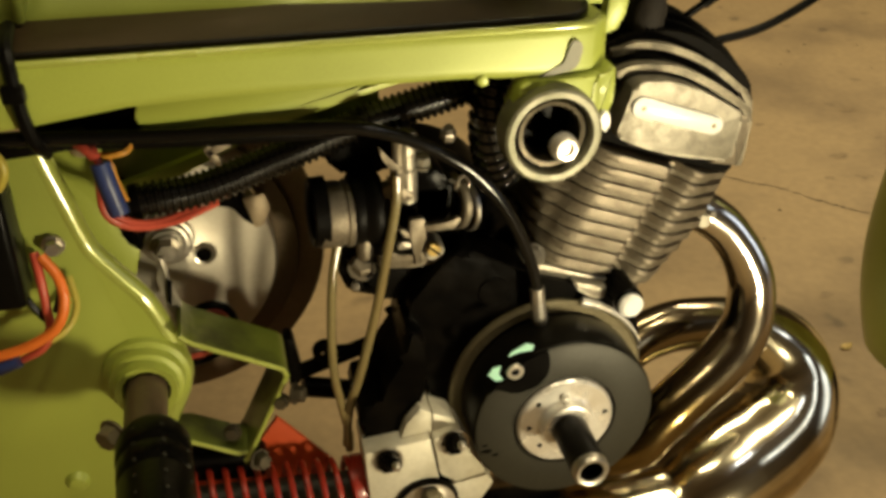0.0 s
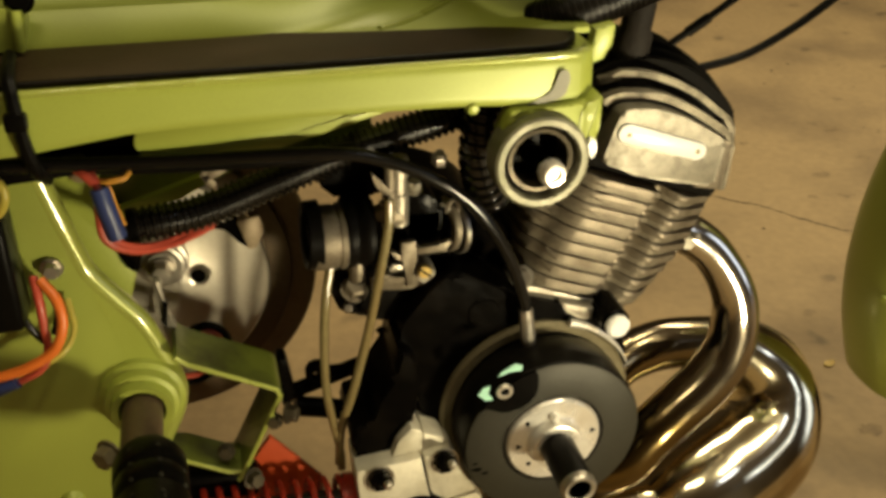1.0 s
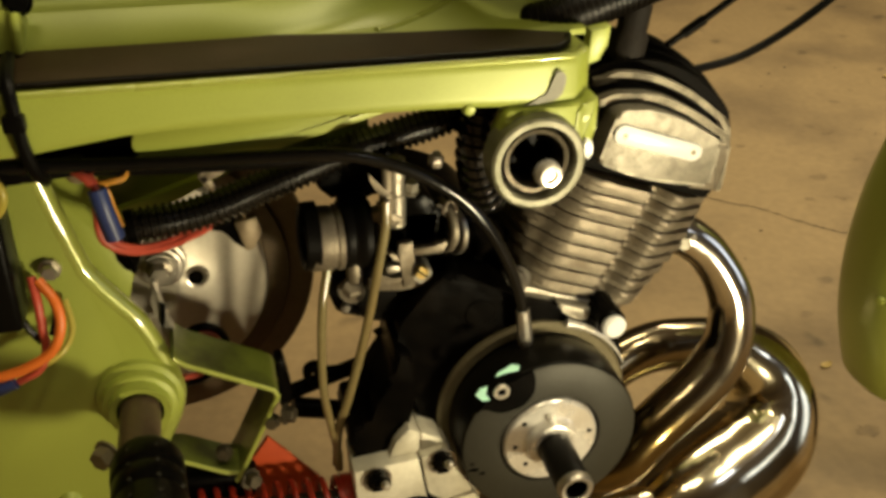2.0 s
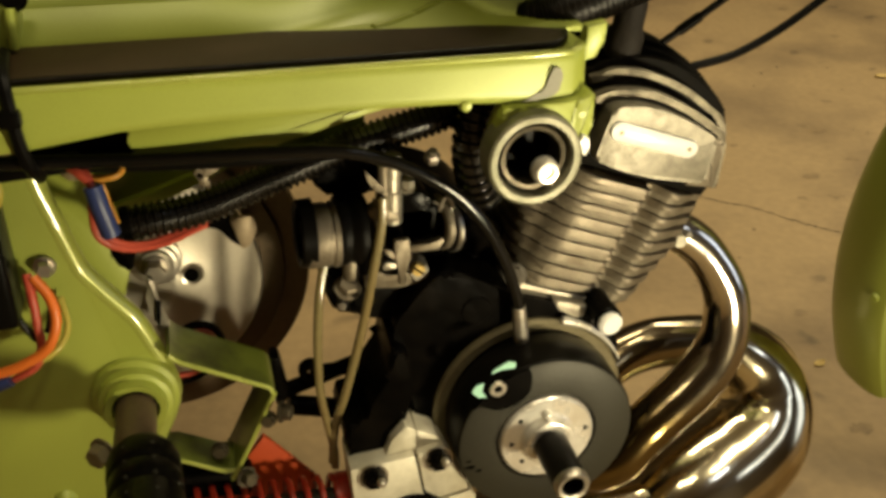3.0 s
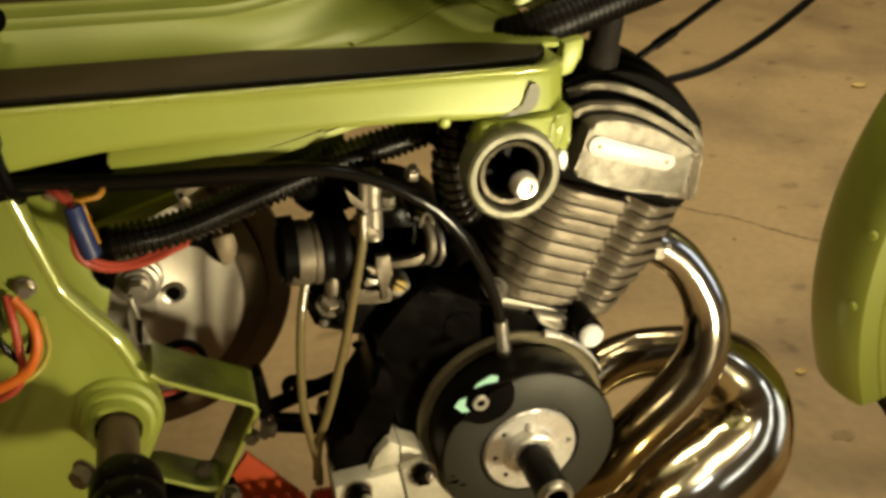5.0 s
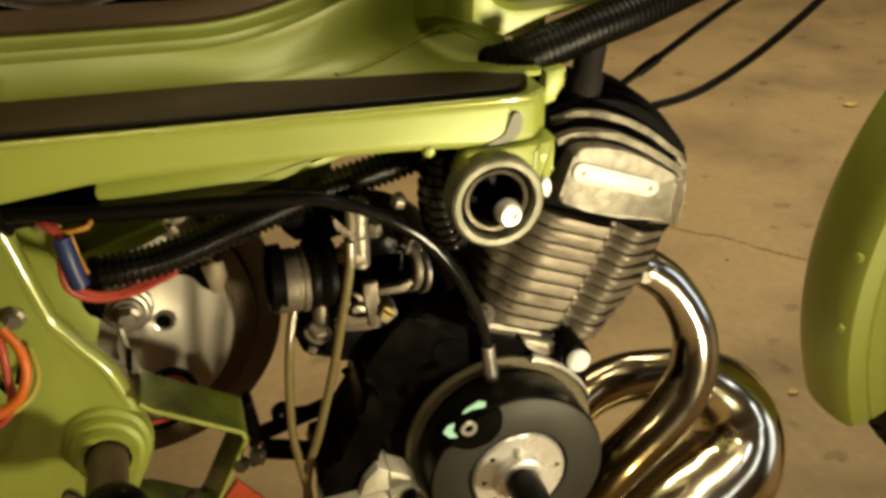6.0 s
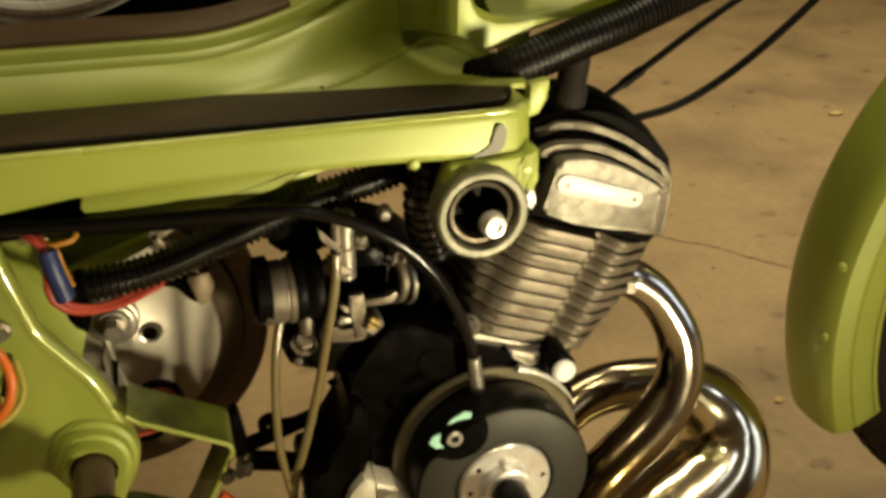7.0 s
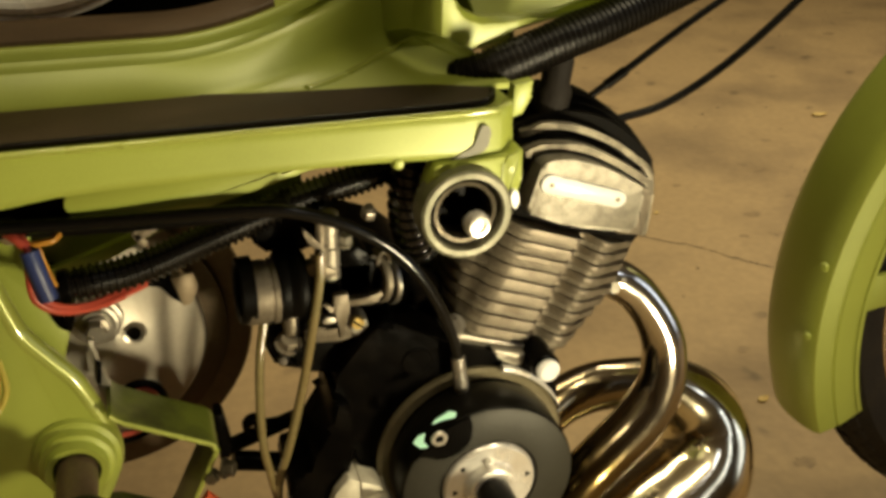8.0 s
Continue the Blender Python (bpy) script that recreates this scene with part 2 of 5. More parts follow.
def spline(points, steps=8):
    pts = [Vector(p) for p in points]
    pts = [2 * pts[0] - pts[1], *pts, 2 * pts[-1] - pts[-2]]
    out = []
    for i in range(1, len(pts) - 2):
        a, b, c, d = pts[i - 1 : i + 3]
        for k in range(steps):
            t = k / steps
            out.append(0.5 * (2 * b + (c - a) * t + (2 * a - 5 * b + 4 * c - d) * t**2 + (3 * b - a - 3 * c + d) * t**3))
    out.append(pts[-2])
    return out


def sweep(line, radii, sides=14, caps=True):
    """A round pipe along a line of points."""
    bm = bmesh.new()
    n = len(line)
    tangents = [(line[min(i + 1, n - 1)] - line[max(i - 1, 0)]).normalized() for i in range(n)]
    side = tangents[0].orthogonal().normalized()
    rings = []
    for i, p in enumerate(line):
        side = (side - tangents[i] * side.dot(tangents[i])).normalized()
        other = tangents[i].cross(side)
        r = radii[i] if hasattr(radii, "__len__") else radii
        rings.append([bm.verts.new(p + r * (math.cos(a) * side + math.sin(a) * other))
                      for a in (math.tau * k / sides for k in range(sides))])
    for a, b in zip(rings, rings[1:]):
        for k in range(sides):
            bm.faces.new((a[k], a[(k + 1) % sides], b[(k + 1) % sides], b[k]))
    if caps:
        bm.faces.new(rings[0][::-1])
        bm.faces.new(rings[-1])
    return bm


def pipe(points, radius, sides=14, steps=8, caps=True):
    return sweep(spline(points, steps), radius, sides, caps)


def lathe(profile, m=Matrix(), sides=40):
    """A turned body: (radius, height) pairs round the local z axis; radius 0 closes it."""
    bm = bmesh.new()
    rings = []
    for r, h in profile:
        if r < 1e-6:
            rings.append([bm.verts.new((0, 0, h))])
        else:
            rings.append([bm.verts.new((r * math.cos(math.tau * k / sides), r * math.sin(math.tau * k / sides), h)) for k in range(sides)])
    for a, b in zip(rings, rings[1:]):
        for k in range(sides):
            j = (k + 1) % sides
            if len(a) == 1 and len(b) > 1:
                bm.faces.new((a[0], b[k], b[j]))
            elif len(b) == 1 and len(a) > 1:
                bm.faces.new((a[k], a[j], b[0]))
            elif len(a) > 1:
                bm.faces.new((a[k], a[j], b[j], b[k]))
    return moved(bm, m)


def toward(x, y, z, way=(0, -1, 0)):
    """A pose whose local z points along way."""
    return Matrix.Translation((x, y, z)) @ Vector(way).to_track_quat("Z", "Y").to_matrix().to_4x4()


def hexagon(radius, height, m, washer=0.0):
    """A chamfered hexagon head on a washer."""
    bm = bmesh.new()
    rows = [(radius, 0), (radius, height * 0.85), (radius * 0.86, height), (0, height)]
    rings = []
    for r, h in rows:
        rings.append([bm.verts.new((r * math.cos(math.tau * k / 6), r * math.sin(math.tau * k / 6), h)) for k in range(6)] if r else [bm.verts.new((0, 0, h))])
    for a, b in zip(rings, rings[1:]):
        for k in range(6):
            j = (k + 1) % 6
            bm.faces.new((a[k], a[j], b[j], b[k]) if len(b) > 1 else (a[k], a[j], b[0]))
    if washer:
        other = lathe([(0, -0.0015), (washer, -0.0015), (washer, 0.0002), (0, 0.0002)], sides=24)
        data = bpy.data.meshes.new("w")
        other.to_mesh(data)
        bm.from_mesh(data)
        bpy.data.meshes.remove(data)
        other.free()
    return moved(bm, m)


def joined(*some):
    """Several bmeshes as one."""
    bm = bmesh.new()
    for one in some:
        data = bpy.data.meshes.new("j")
        one.to_mesh(data)
        bm.from_mesh(data)
        bpy.data.meshes.remove(data)
        one.free()
    return bm


# ---- the garage ----
bm = bmesh.new()
bmesh.ops.create_grid(bm, x_segments=2, y_segments=2, size=4.5)
floor = part("floor", moved(bm, at(0.5, 1.2, FLOOR)), CONCRETE, smooth=False)
tagged(floor, "worn brown concrete garage floor with stains and cracks", "floor", kind="structure")
bm = box(9.4, 9.4, 0.12, at(0.5, 1.2, 2.76), 0)
tagged(part("ceiling", bm, PLASTER, smooth=False), "plain plastered garage ceiling", "ceiling", kind="structure")
for name, x, y, sx, sy in (("wall_north", 0.5, 5.76, 9.4, 0.12), ("wall_south", 0.5, -3.36, 9.4, 0.12),
                           ("wall_east", 5.06, 1.2, 0.12, 9.0), ("wall_west", -4.06, 1.2, 0.12, 9.0)):
    bm = box(sx, sy, 2.72, at(x, y, FLOOR + 1.36), 0)
    tagged(part(name, bm, PLASTER, smooth=False), "plain plastered garage wall", "wall", kind="structure")


def crack(points, width):
    """A thin jagged line of dirt lying in the floor."""
    bm = bmesh.new()
    rng = random.Random(4)
    line = spline([(x, y, 0) for x, y in points], 10)
    rows = []
    for i, p in enumerate(line):
        j = 0.004 * (rng.random() - 0.5)
        w = width * (0.5 + rng.random())
        rows.append((bm.verts.new((p.x + j, p.y + j - w, FLOOR + 0.0006)), bm.verts.new((p.x + j, p.y + j + w, FLOOR + 0.0006))))
    for a, b in zip(rows, rows[1:]):
        bm.faces.new((a[0], b[0], b[1], a[1]))
    return part("crack", bm, CRACK, floor, "thin dark crack in the concrete", smooth=False)


crack([(0.40, 0.89), (0.50, 0.82), (0.56, 0.76), (0.60, 0.73), (0.65, 0.66), (0.69, 0.62), (0.78, 0.52), (0.9, 0.45)], 0.0016)


def leaf(x, y, turn, size):
    """A small curled dry leaf."""
    bm = bmesh.new()
    rows = []
    for i in range(9):
        t = i / 8
        w = size * 0.34 * math.sin(math.pi * t) ** 0.7 * (1 - 0.3 * t)
        h = 0.22 * size * (t - 0.4) ** 2
        rows.append([bm.verts.new((size * (t - 0.5), s * w, h + abs(s) * 0.10 * size + 0.0005)) for s in (-1, -0.4, 0, 0.4, 1)])
    for a, b in zip(rows, rows[1:]):
        for k in range(4):
            bm.faces.new((a[k], b[k], b[k + 1], a[k + 1]))
    bmesh.ops.remove_doubles(bm, verts=bm.verts[:], dist=1e-6)
    bmesh.ops.solidify(bm, geom=bm.faces[:], thickness=0.0004)
    ob = part("dry_leaf", moved(bm, at(0, 0, 0.0003)), LEAF)
    ob.matrix_basis = at(x, y, FLOOR, 0, 0, turn)
    return tagged(ob, "small curled dry yellow leaf on the concrete", "leaf", group="leaves on the floor")


leaf(0.466, 0.335, 20, 0.017)
leaf(1.18, 1.22, -10, 0.034)
leaf(0.60, 0.86, 40, 0.012)

STAINS = ((0.866, 0.860, 0.012), (0.756, 0.812, 0.016), (0.752, 0.735, 0.013), (0.696, 0.743, 0.008), (0.881, 0.988, 0.020), (1.025, 1.454, 0.012), (0.506, 0.441, 0.010), (0.444, 0.219, 0.014), (1.258, 1.742, 0.016), (1.641, 1.816, 0.020), (0.693, 0.958, 0.008), (1.401, 1.701, 0.012))


def stain(x, y, r, seed):
    """A thin uneven patch of old dirt soaked into the floor."""
    rng = random.Random(seed)
    bm = bmesh.new()
    ring = [bm.verts.new((x + r * rng.uniform(0.7, 1.3) * math.cos(a), y + 0.75 * r * rng.uniform(0.6, 1.3) * math.sin(a), FLOOR + 0.0004)) for a in (math.tau * k / 18 for k in range(18))]
    bm.faces.new(ring)
    return part("stain", bm, STAIN, floor, "dark soaked-in stain", smooth=False)


for i, (x, y, r) in enumerate(STAINS):
    stain(x, y, r, i)

rng = random.Random(11)
bm = bmesh.new()
for k in range(90):
    x, y, r = rng.uniform(0.15, 1.9), rng.uniform(0.15, 2.2), rng.choice((0.0012, 0.0018, 0.0025, 0.004))
    corners = [bm.verts.new((x + r * rng.uniform(0.6, 1.4) * math.cos(a), y + r * rng.uniform(0.6, 1.4) * math.sin(a), FLOOR + 0.0007)) for a in (math.tau * j / 7 for j in range(7))]
    tip = bm.verts.new((x, y, FLOOR + 0.0007 + 0.3 * r))
    for a, b in zip(corners, corners[1:] + corners[:1]):
        bm.faces.new((a, b, tip))
tagged(part("grit", bm, CRACK, floor, smooth=False), "scattered dark grit on the concrete", kind="stuff")

# ---- the moped's frame and running board ----
frame_ob = thing("moped", (-0.28, 0.10, FLOOR), "lime green pressed steel moped body with running board", "moped")


def running_board():
    """The folded green edge of the running board: a rail deeper to the rear, with a rolled top."""
    bm = bmesh.new()
    xs = [-0.75 + 0.75 * k / 30 for k in range(30)] + [-0.004, -0.001, 0.002, 0.0045, 0.0065, 0.008, 0.009]
    rows = []
    for x in xs:
        low = float(np.interp(x, (-0.75, -0.30, -0.267, -0.244, -0.19, -0.13, -0.073, -0.04, 0.0), (0.440, 0.4660, 0.4703, 0.4733, 0.4746, 0.4739, 0.4729, 0.4710, 0.4696)))
        near = 0.012 + (0.0 if x < -0.010 else 0.019 - (0.019**2 - (x + 0.010) ** 2) ** 0.5 if x < 0.0089 else 0.019)
        rows.append([bm.verts.new(p) for p in (
            (x, near + 0.006, low + 0.002), (x, near + 0.0012, low), (x, near, low + 0.0025), (x, near + 0.0002, low + 0.006), (x, near + 0.0016, 0.4915), (x, near + 0.0020, 0.4950),
            (x, near + 0.0034, 0.4976), (x, near + 0.0058, 0.4984), (x, near + 0.0084, 0.4966), (x, 0.12, 0.4945), (x, 0.12, 0.488), (x, near + 0.006, 0.488))])
    for a, b in zip(rows, rows[1:]):
        for k in range(12):
            bm.faces.new((a[k], b[k], b[(k + 1) % 12], a[(k + 1) % 12]))
    bm.faces.new(rows[0])
    bm.faces.new(rows[-1][::-1])
    return bm


part("running_board", running_board(), GREEN, frame_ob)
part("board_bead", pipe([(-0.74, 0.0165, 0.4966), (-0.50, 0.0165, 0.4966), (-0.25, 0.0165, 0.4966), (-0.10, 0.0165, 0.4966), (-0.016, 0.0165, 0.4966), (-0.002, 0.0200, 0.4966), (0.005, 0.030, 0.4966)], 0.0024, 14, 8), GLOSS, frame_ob, "glossy rolled bead along the board's edge")
# chipped paint at the front corner
chip = rounded([(-0.0165, 0.4905), (-0.0115, 0.4895), (-0.0105, 0.484), (-0.0125, 0.4765), (-0.016, 0.4735), (-0.036, 0.4705), (-0.028, 0.4745), (-0.021, 0.478), (-0.0185, 0.485)], 0.002, 3)
part("paint_chip", plate(chip, 0.0112, 0.0125, 0), BARE, frame_ob, "patch of bare grey metal where paint chipped", smooth=False)
part("corner_tab", plate([(0.010, 0.506), (0.022, 0.508), (0.021, 0.497), (0.016, 0.488), (0.009, 0.486)], 0.030, 0.040, 0.001), GREEN, frame_ob)


def mat_sheet():
    bm = bmesh.new()
    xs = [-0.75 + 0.74 * k / 40 for k in range(41)] + [-0.004, 0.001, 0.003]
    rows = []
    for x in xs:
        near = 0.0215 + (0.0 if x < -0.02 else (x + 0.02) ** 2 * 40)
        far = float(np.interp(x, (-0.17, -0.135, -0.09, -0.04, -0.02, 0.003), (0.084, 0.077, 0.0715, 0.0684, 0.062, 0.050)))
        rows.append([bm.verts.new(p) for p in ((x, near, 0.4950), (x, near + 0.0006, 0.4985), (x, near + 0.004, 0.5000), (x, near + 0.008, 0.4996), (x, far, 0.4998), (x, far, 0.4950))])
    for a, b in zip(rows, rows[1:]):
        for k in range(6):
            bm.faces.new((a[k], b[k], b[(k + 1) % 6], a[(k + 1) % 6]))
    bm.faces.new(rows[0])
    bm.faces.new(rows[-1][::-1])
    return bm


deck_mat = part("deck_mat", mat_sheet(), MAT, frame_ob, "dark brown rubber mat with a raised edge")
# raised mat edge, its black colour includes the shadow along it
part("mat_edge", pipe([(-0.745, 0.0232, 0.4992), (-0.50, 0.0232, 0.4992), (-0.25, 0.0232, 0.4992), (-0.10, 0.0232, 0.4992), (-0.030, 0.0234, 0.4992), (-0.012, 0.0258, 0.4992), (-0.003, 0.0345, 0.4992), (0.002, 0.046, 0.4992)], 0.0021, 12, 8), BEAD, deck_mat, "shiny beaded edge blackened for its shadow")


FOOT = [(-0.75, 0.0), (-0.150, 0.0), (-0.120, 0.006), (-0.087, 0.0190), (-0.059, 0.0275), (-0.037, 0.0290), (-0.015, 0.0225), (0.004, 0.0120), (0.022, 0.0165), (0.030, 0.0230), (0.060, 0.0290), (0.110, 0.0390)]


def foot(x):
    """How far the tunnel's lower edge stands above the mat."""
    return float(np.interp(x, [p[0] for p in FOOT], [p[1] for p in FOOT]))


def crease_height(x):
    t = min(1.0, max(0.0, (x + 0.112) / 0.074))
    return 0.0285 * t * t * (1.6 - 0.6 * t)


def set_back(x, y, z, share=0.0):
    """The tunnel draws back towards the leg shield as it runs forward, sooner at the top than at its foot."""
    b = (1 - share) * crease_height(x) / 0.285 + share * 0.095 * min(1.0, max(0.0, (x + 0.21) / 0.18)) ** 2
    return (x + max(0.08, 0.32 + 1.75 * (x + 0.012)) * b, y + b, z - (0.285 - 0.045 * share) * b)


def lift(x):
    """How far the tunnel has risen at x."""
    t = x + 0.19
    return 0.0 if t < 0 else 2.6 * t * t if t < 0.17 else 2.6 * 0.17**2 + 0.884 * (t - 0.17)


def tunnel():
    """The pressed tunnel between the two mats, which sweeps up to the front from a rounded foot."""
    upper = [(0.0936, 0.5152), (0.0952, 0.5152), (0.0962, 0.5192), (0.0990, 0.5222), (0.1020, 0.5212), (0.1030, 0.503), (0.1140, 0.503), (0.1155, 0.5220), (0.1180, 0.5252), (0.1220, 0.5248), (0.19, 0.5248), (0.19, 0.490)]
    bm = bmesh.new()
    rows = []
    for k in range(140):
        x = -0.75 + 0.755 * k / 139
        u = lift(x)
        tilt = 0.008 * min(1.0, max(0.0, (x + 0.19) / 0.2))
        c = crease_height(x)
        d = max(0.0, min(u, sum(foot(x + e) for e in (-0.021, -0.014, -0.007, 0, 0.007, 0.014, 0.021)) / 7) - c) / 0.8
        spots = [(0.0805, 0.4965 + c), (0.0805 + 0.45 * d, 0.498 + c + 0.15 * d), (0.0805 + d, 0.499 + c + 0.5 * d)]
        top = (max(0.0928 + tilt, 0.083 + d), 0.5174 + u)
        for f in (0.2, 0.4, 0.6, 0.8, 0.92, 1.0):
            spots.append((spots[2][0] + (top[0] - spots[2][0]) * (f + 0.9 * f * f) / 1.9, spots[2][1] + (top[1] - spots[2][1]) * f))
        spots += [(max(y, top[0] + 0.0008), z + u) for y, z in upper[:2]]
        spots += [(max(y, top[0] + 0.002) if i == 0 else y, z + u) for i, (y, z) in enumerate(upper[2:])]
        rows.append([bm.verts.new(set_back(x, y, z, min(1.0, i / 8))) for i, (y, z) in enumerate(spots)])
    for a, b in zip(rows, rows[1:]):
        for i in range(len(rows[0]) - 1):
            bm.faces.new((a[i], b[i], b[i + 1], a[i + 1]))
    return bm


part("tunnel", tunnel(), GREEN, frame_ob, "lime green pressed tunnel with grooves along it")

def far_mat():
    """The mat on top of the tunnel, which bends up with it."""
    bm = bmesh.new()
    rows = []
    for k in range(71):
        x = -0.76 + 0.645 * k / 70
        u = lift(x)
        rows.append([bm.verts.new(set_back(x, y, z + u, 1.0)) for y, z in ((0.1245, 0.5244), (0.1250, 0.5278), (0.1270, 0.5292), (0.1740, 0.5292), (0.1750, 0.5244))])
    for a, b in zip(rows, rows[1:]):
        for i in range(5):
            bm.faces.new((a[i], b[i], b[(i + 1) % 5], a[(i + 1) % 5]))
    bm.faces.new(rows[0])
    bm.faces.new(rows[-1][::-1])
    return bm


part("deck_mat", far_mat(), LITMAT, frame_ob, "brown rubber mat with overhead light in its colour")

# the flat green deck under the tunnel's foot, with its pressed creases
part("deck_plate", box(0.235, 0.230, 0.004, at(-0.0975, 0.175, 0.4965), 0.0008), GREEN, frame_ob)
part("crease", pipe([set_back(x, 0.0795, 0.4975 + crease_height(x)) for x in (-0.105, -0.095, -0.085, -0.075, -0.06, -0.048, -0.039)], 0.0032, 10, 4), GLOSS, frame_ob)
part("crease", pipe([(-0.010, 0.185, 0.4985), (0.000, 0.145, 0.4985), (0.010, 0.105, 0.4985)], 0.0018, 8, 4), GREEN, frame_ob)


def apron_sheet():
    """The hanging front sheet of the leg shield: its lower edge dips in a shallow V, its top rolls into a hollow."""
    bm = bmesh.new()
    rows = []
    for k in range(41):
        x = -0.064 + 0.171 * k / 40
        base = 0.4985 + foot(x)
        top = float(np.interp(x, (-0.048, -0.018, -0.013, -0.008, -0.003, 0.008, 0.03, 0.06, 0.107), (0.61, 0.61, 0.570, 0.5445, 0.5375, 0.5325, 0.5310, 0.5325, 0.5440)))
        top = max(top, base + 0.005)
        b = 0.098 * max(0.0, (-0.016 - x) / 0.048) ** 1.4
        spots = [(0.102, base + 0.003), (0.093, base), (0.0885, base + 0.002), (0.0875, base + 0.4 * (top - base)), (0.088, base + 0.8 * (top - base)), (0.092, top), (0.100, top + 0.0005), (0.108, top - 0.004)]
        rows.append([bm.verts.new((x + (0.32 + 1.75 * (x + 0.012)) * b, y + b, z - 0.25 * b)) for y, z in spots])
    for a, b in zip(rows, rows[1:]):
        for i in range(7):
            bm.faces.new((a[i], b[i], b[i + 1], a[i + 1]))
    return bm


part("apron_sheet", apron_sheet(), GREEN, frame_ob)


def unseen_leg_shield():
    """The leg shield's unseen upper part, added to keep lamp light off the deck."""
    bm = bmesh.new()
    rows = []
    for k in range(13):
        t = k / 12
        x = 0.06 + 0.12 * t
        rows.append([bm.verts.new((x - 0.05 * abs(v) ** 2.5, 0.13 + 0.24 * v, 0.588 - 0.07 * min(1.0, max(0.0, (v + 0.18) / 0.79)) + 0.44 * t)) for v in (-1, -0.85, -0.6, -0.3, 0, 0.3, 0.6, 0.85, 1)])
    for a, b in zip(rows, rows[1:]):
        for i in range(8):
            bm.faces.new((a[i], b[i], b[i + 1], a[i + 1]))
    bmesh.ops.solidify(bm, geom=bm.faces[:], thickness=0.003)
    return bm


part("unseen_leg_shield", unseen_leg_shield(), GREEN, frame_ob)


def roll(x0, x1, height, tall, y):
    """A rolled lip of the leg shield's lower edge; height and tall follow x."""
    bm = bmesh.new()
    rows = []
    for k in range(19):
        x = x0 + (x1 - x0) * k / 18
        base, h = height(x), tall(x)
        rows.append([bm.verts.new((x, y + d, base + h * f)) for d, f in ((0.022, 0.0), (0.006, 0.0), (0.001, 0.12), (0.0, 0.4), (0.002, 0.75), (0.007, 0.95), (0.016, 1.0), (0.022, 0.9))])
    for a, b in zip(rows, rows[1:]):
        for i in range(8):
            bm.faces.new((a[i], b[i], b[(i + 1) % 8], a[(i + 1) % 8]))
    bm.faces.new(rows[0])
    bm.faces.new(rows[-1][::-1])
    return bm


part("apron_lip", roll(0.040, 0.120, lambda x: 0.5400 + 0.03 * x + 2.0 * max(0.0, 0.065 - x) ** 1.6, lambda x: 0.020, 0.080), GREEN, frame_ob)
# web added to close the pocket against light from the right
part("blocking_web", box(0.003, 0.20, 0.040, at(0.036, 0.205, 0.511), 0.001), GREEN, frame_ob)
part("apron_hollow", box(0.095, 0.085, 0.003, at(0.058, 0.142, 0.548, 28, 0, 0), 0.001), GREEN, frame_ob)
# rounded green lug where the tunnel meets the rear of the board, with its bolt
part("tunnel_lug", plate(rounded([(-0.3245, 0.5255), (-0.2979, 0.5246), (-0.2973, 0.5129), (-0.3006, 0.5013), (-0.3293, 0.5027)], 0.006, 4), 0.072, 0.090, 0.006, 3), GREEN, frame_ob)
part("lug_bead", pipe([(-0.3008, 0.0710, 0.5238), (-0.3008, 0.0690, 0.5165), (-0.3011, 0.0690, 0.5088), (-0.3017, 0.0700, 0.5032)], 0.0030, 12, 5), GREEN, frame_ob)
part("lug_bolt", hexagon(0.006, 0.006, toward(*(-0.2991, 0.0780, 0.5279)), 0.008), BLACK, frame_ob)
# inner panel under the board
part("inner_web", plate(rounded([(-0.3039, 0.4420), (-0.1093, 0.4432), (-0.1082, 0.4170), (-0.1854, 0.4137), (-0.2174, 0.4053), (-0.2493, 0.3956), (-0.2736, 0.3897), (-0.3103, 0.4061)], 0.003, 2), 0.096, 0.100, 0.001), DARKGREEN, frame_ob, "dark blotched green inner web")
# black block added to fill the gap behind the inner panel
part("gap_filler", plate(rounded([(-0.3094, 0.4528), (-0.2798, 0.4560), (-0.2435, 0.4601), (-0.2493, 0.4485), (-0.2466, 0.4372), (-0.2799, 0.4371), (-0.3092, 0.4384)], 0.003, 3), 0.052, 0.066, 0.002), RUBBER, frame_ob, "black block filling the gap where the wires pass")
inner = rounded([(-0.2480, 0.4651), (-0.2496, 0.4534), (-0.2459, 0.4497), (-0.2178, 0.4480), (-0.1900, 0.4481), (-0.1582, 0.4496), (-0.1402, 0.4555), (-0.1237, 0.4650)], 0.003, 3)
part("inner_panel", plate(inner, 0.040, 0.044, 0.0012), GREEN, frame_ob)
part("inner_flange", plate([(-0.25, 0.4375), (-0.17, 0.4375), (-0.10, 0.456), (-0.10, 0.460), (-0.17, 0.442), (-0.25, 0.442)], 0.060, 0.13, 0.0008), GREEN, frame_ob)
part("clip", joined(box(0.016, 0.004, 0.006, at(-0.2086, 0.062, 0.4254, 0, -28), 0.001), box(0.005, 0.004, 0.012, at(-0.2126, 0.062, 0.4214, 0, -28), 0.001)), FINS, frame_ob, "small grey metal clip")
# lower green brace running rearwards
part("brace", plate([(-0.2686, 0.3983), (-0.2481, 0.4039), (-0.2204, 0.4134), (-0.1961, 0.4207), (-0.1951, 0.4169), (-0.2177, 0.4071), (-0.2319, 0.4003), (-0.2647, 0.3909)], 0.082, 0.088, 0.001), GREEN, frame_ob)

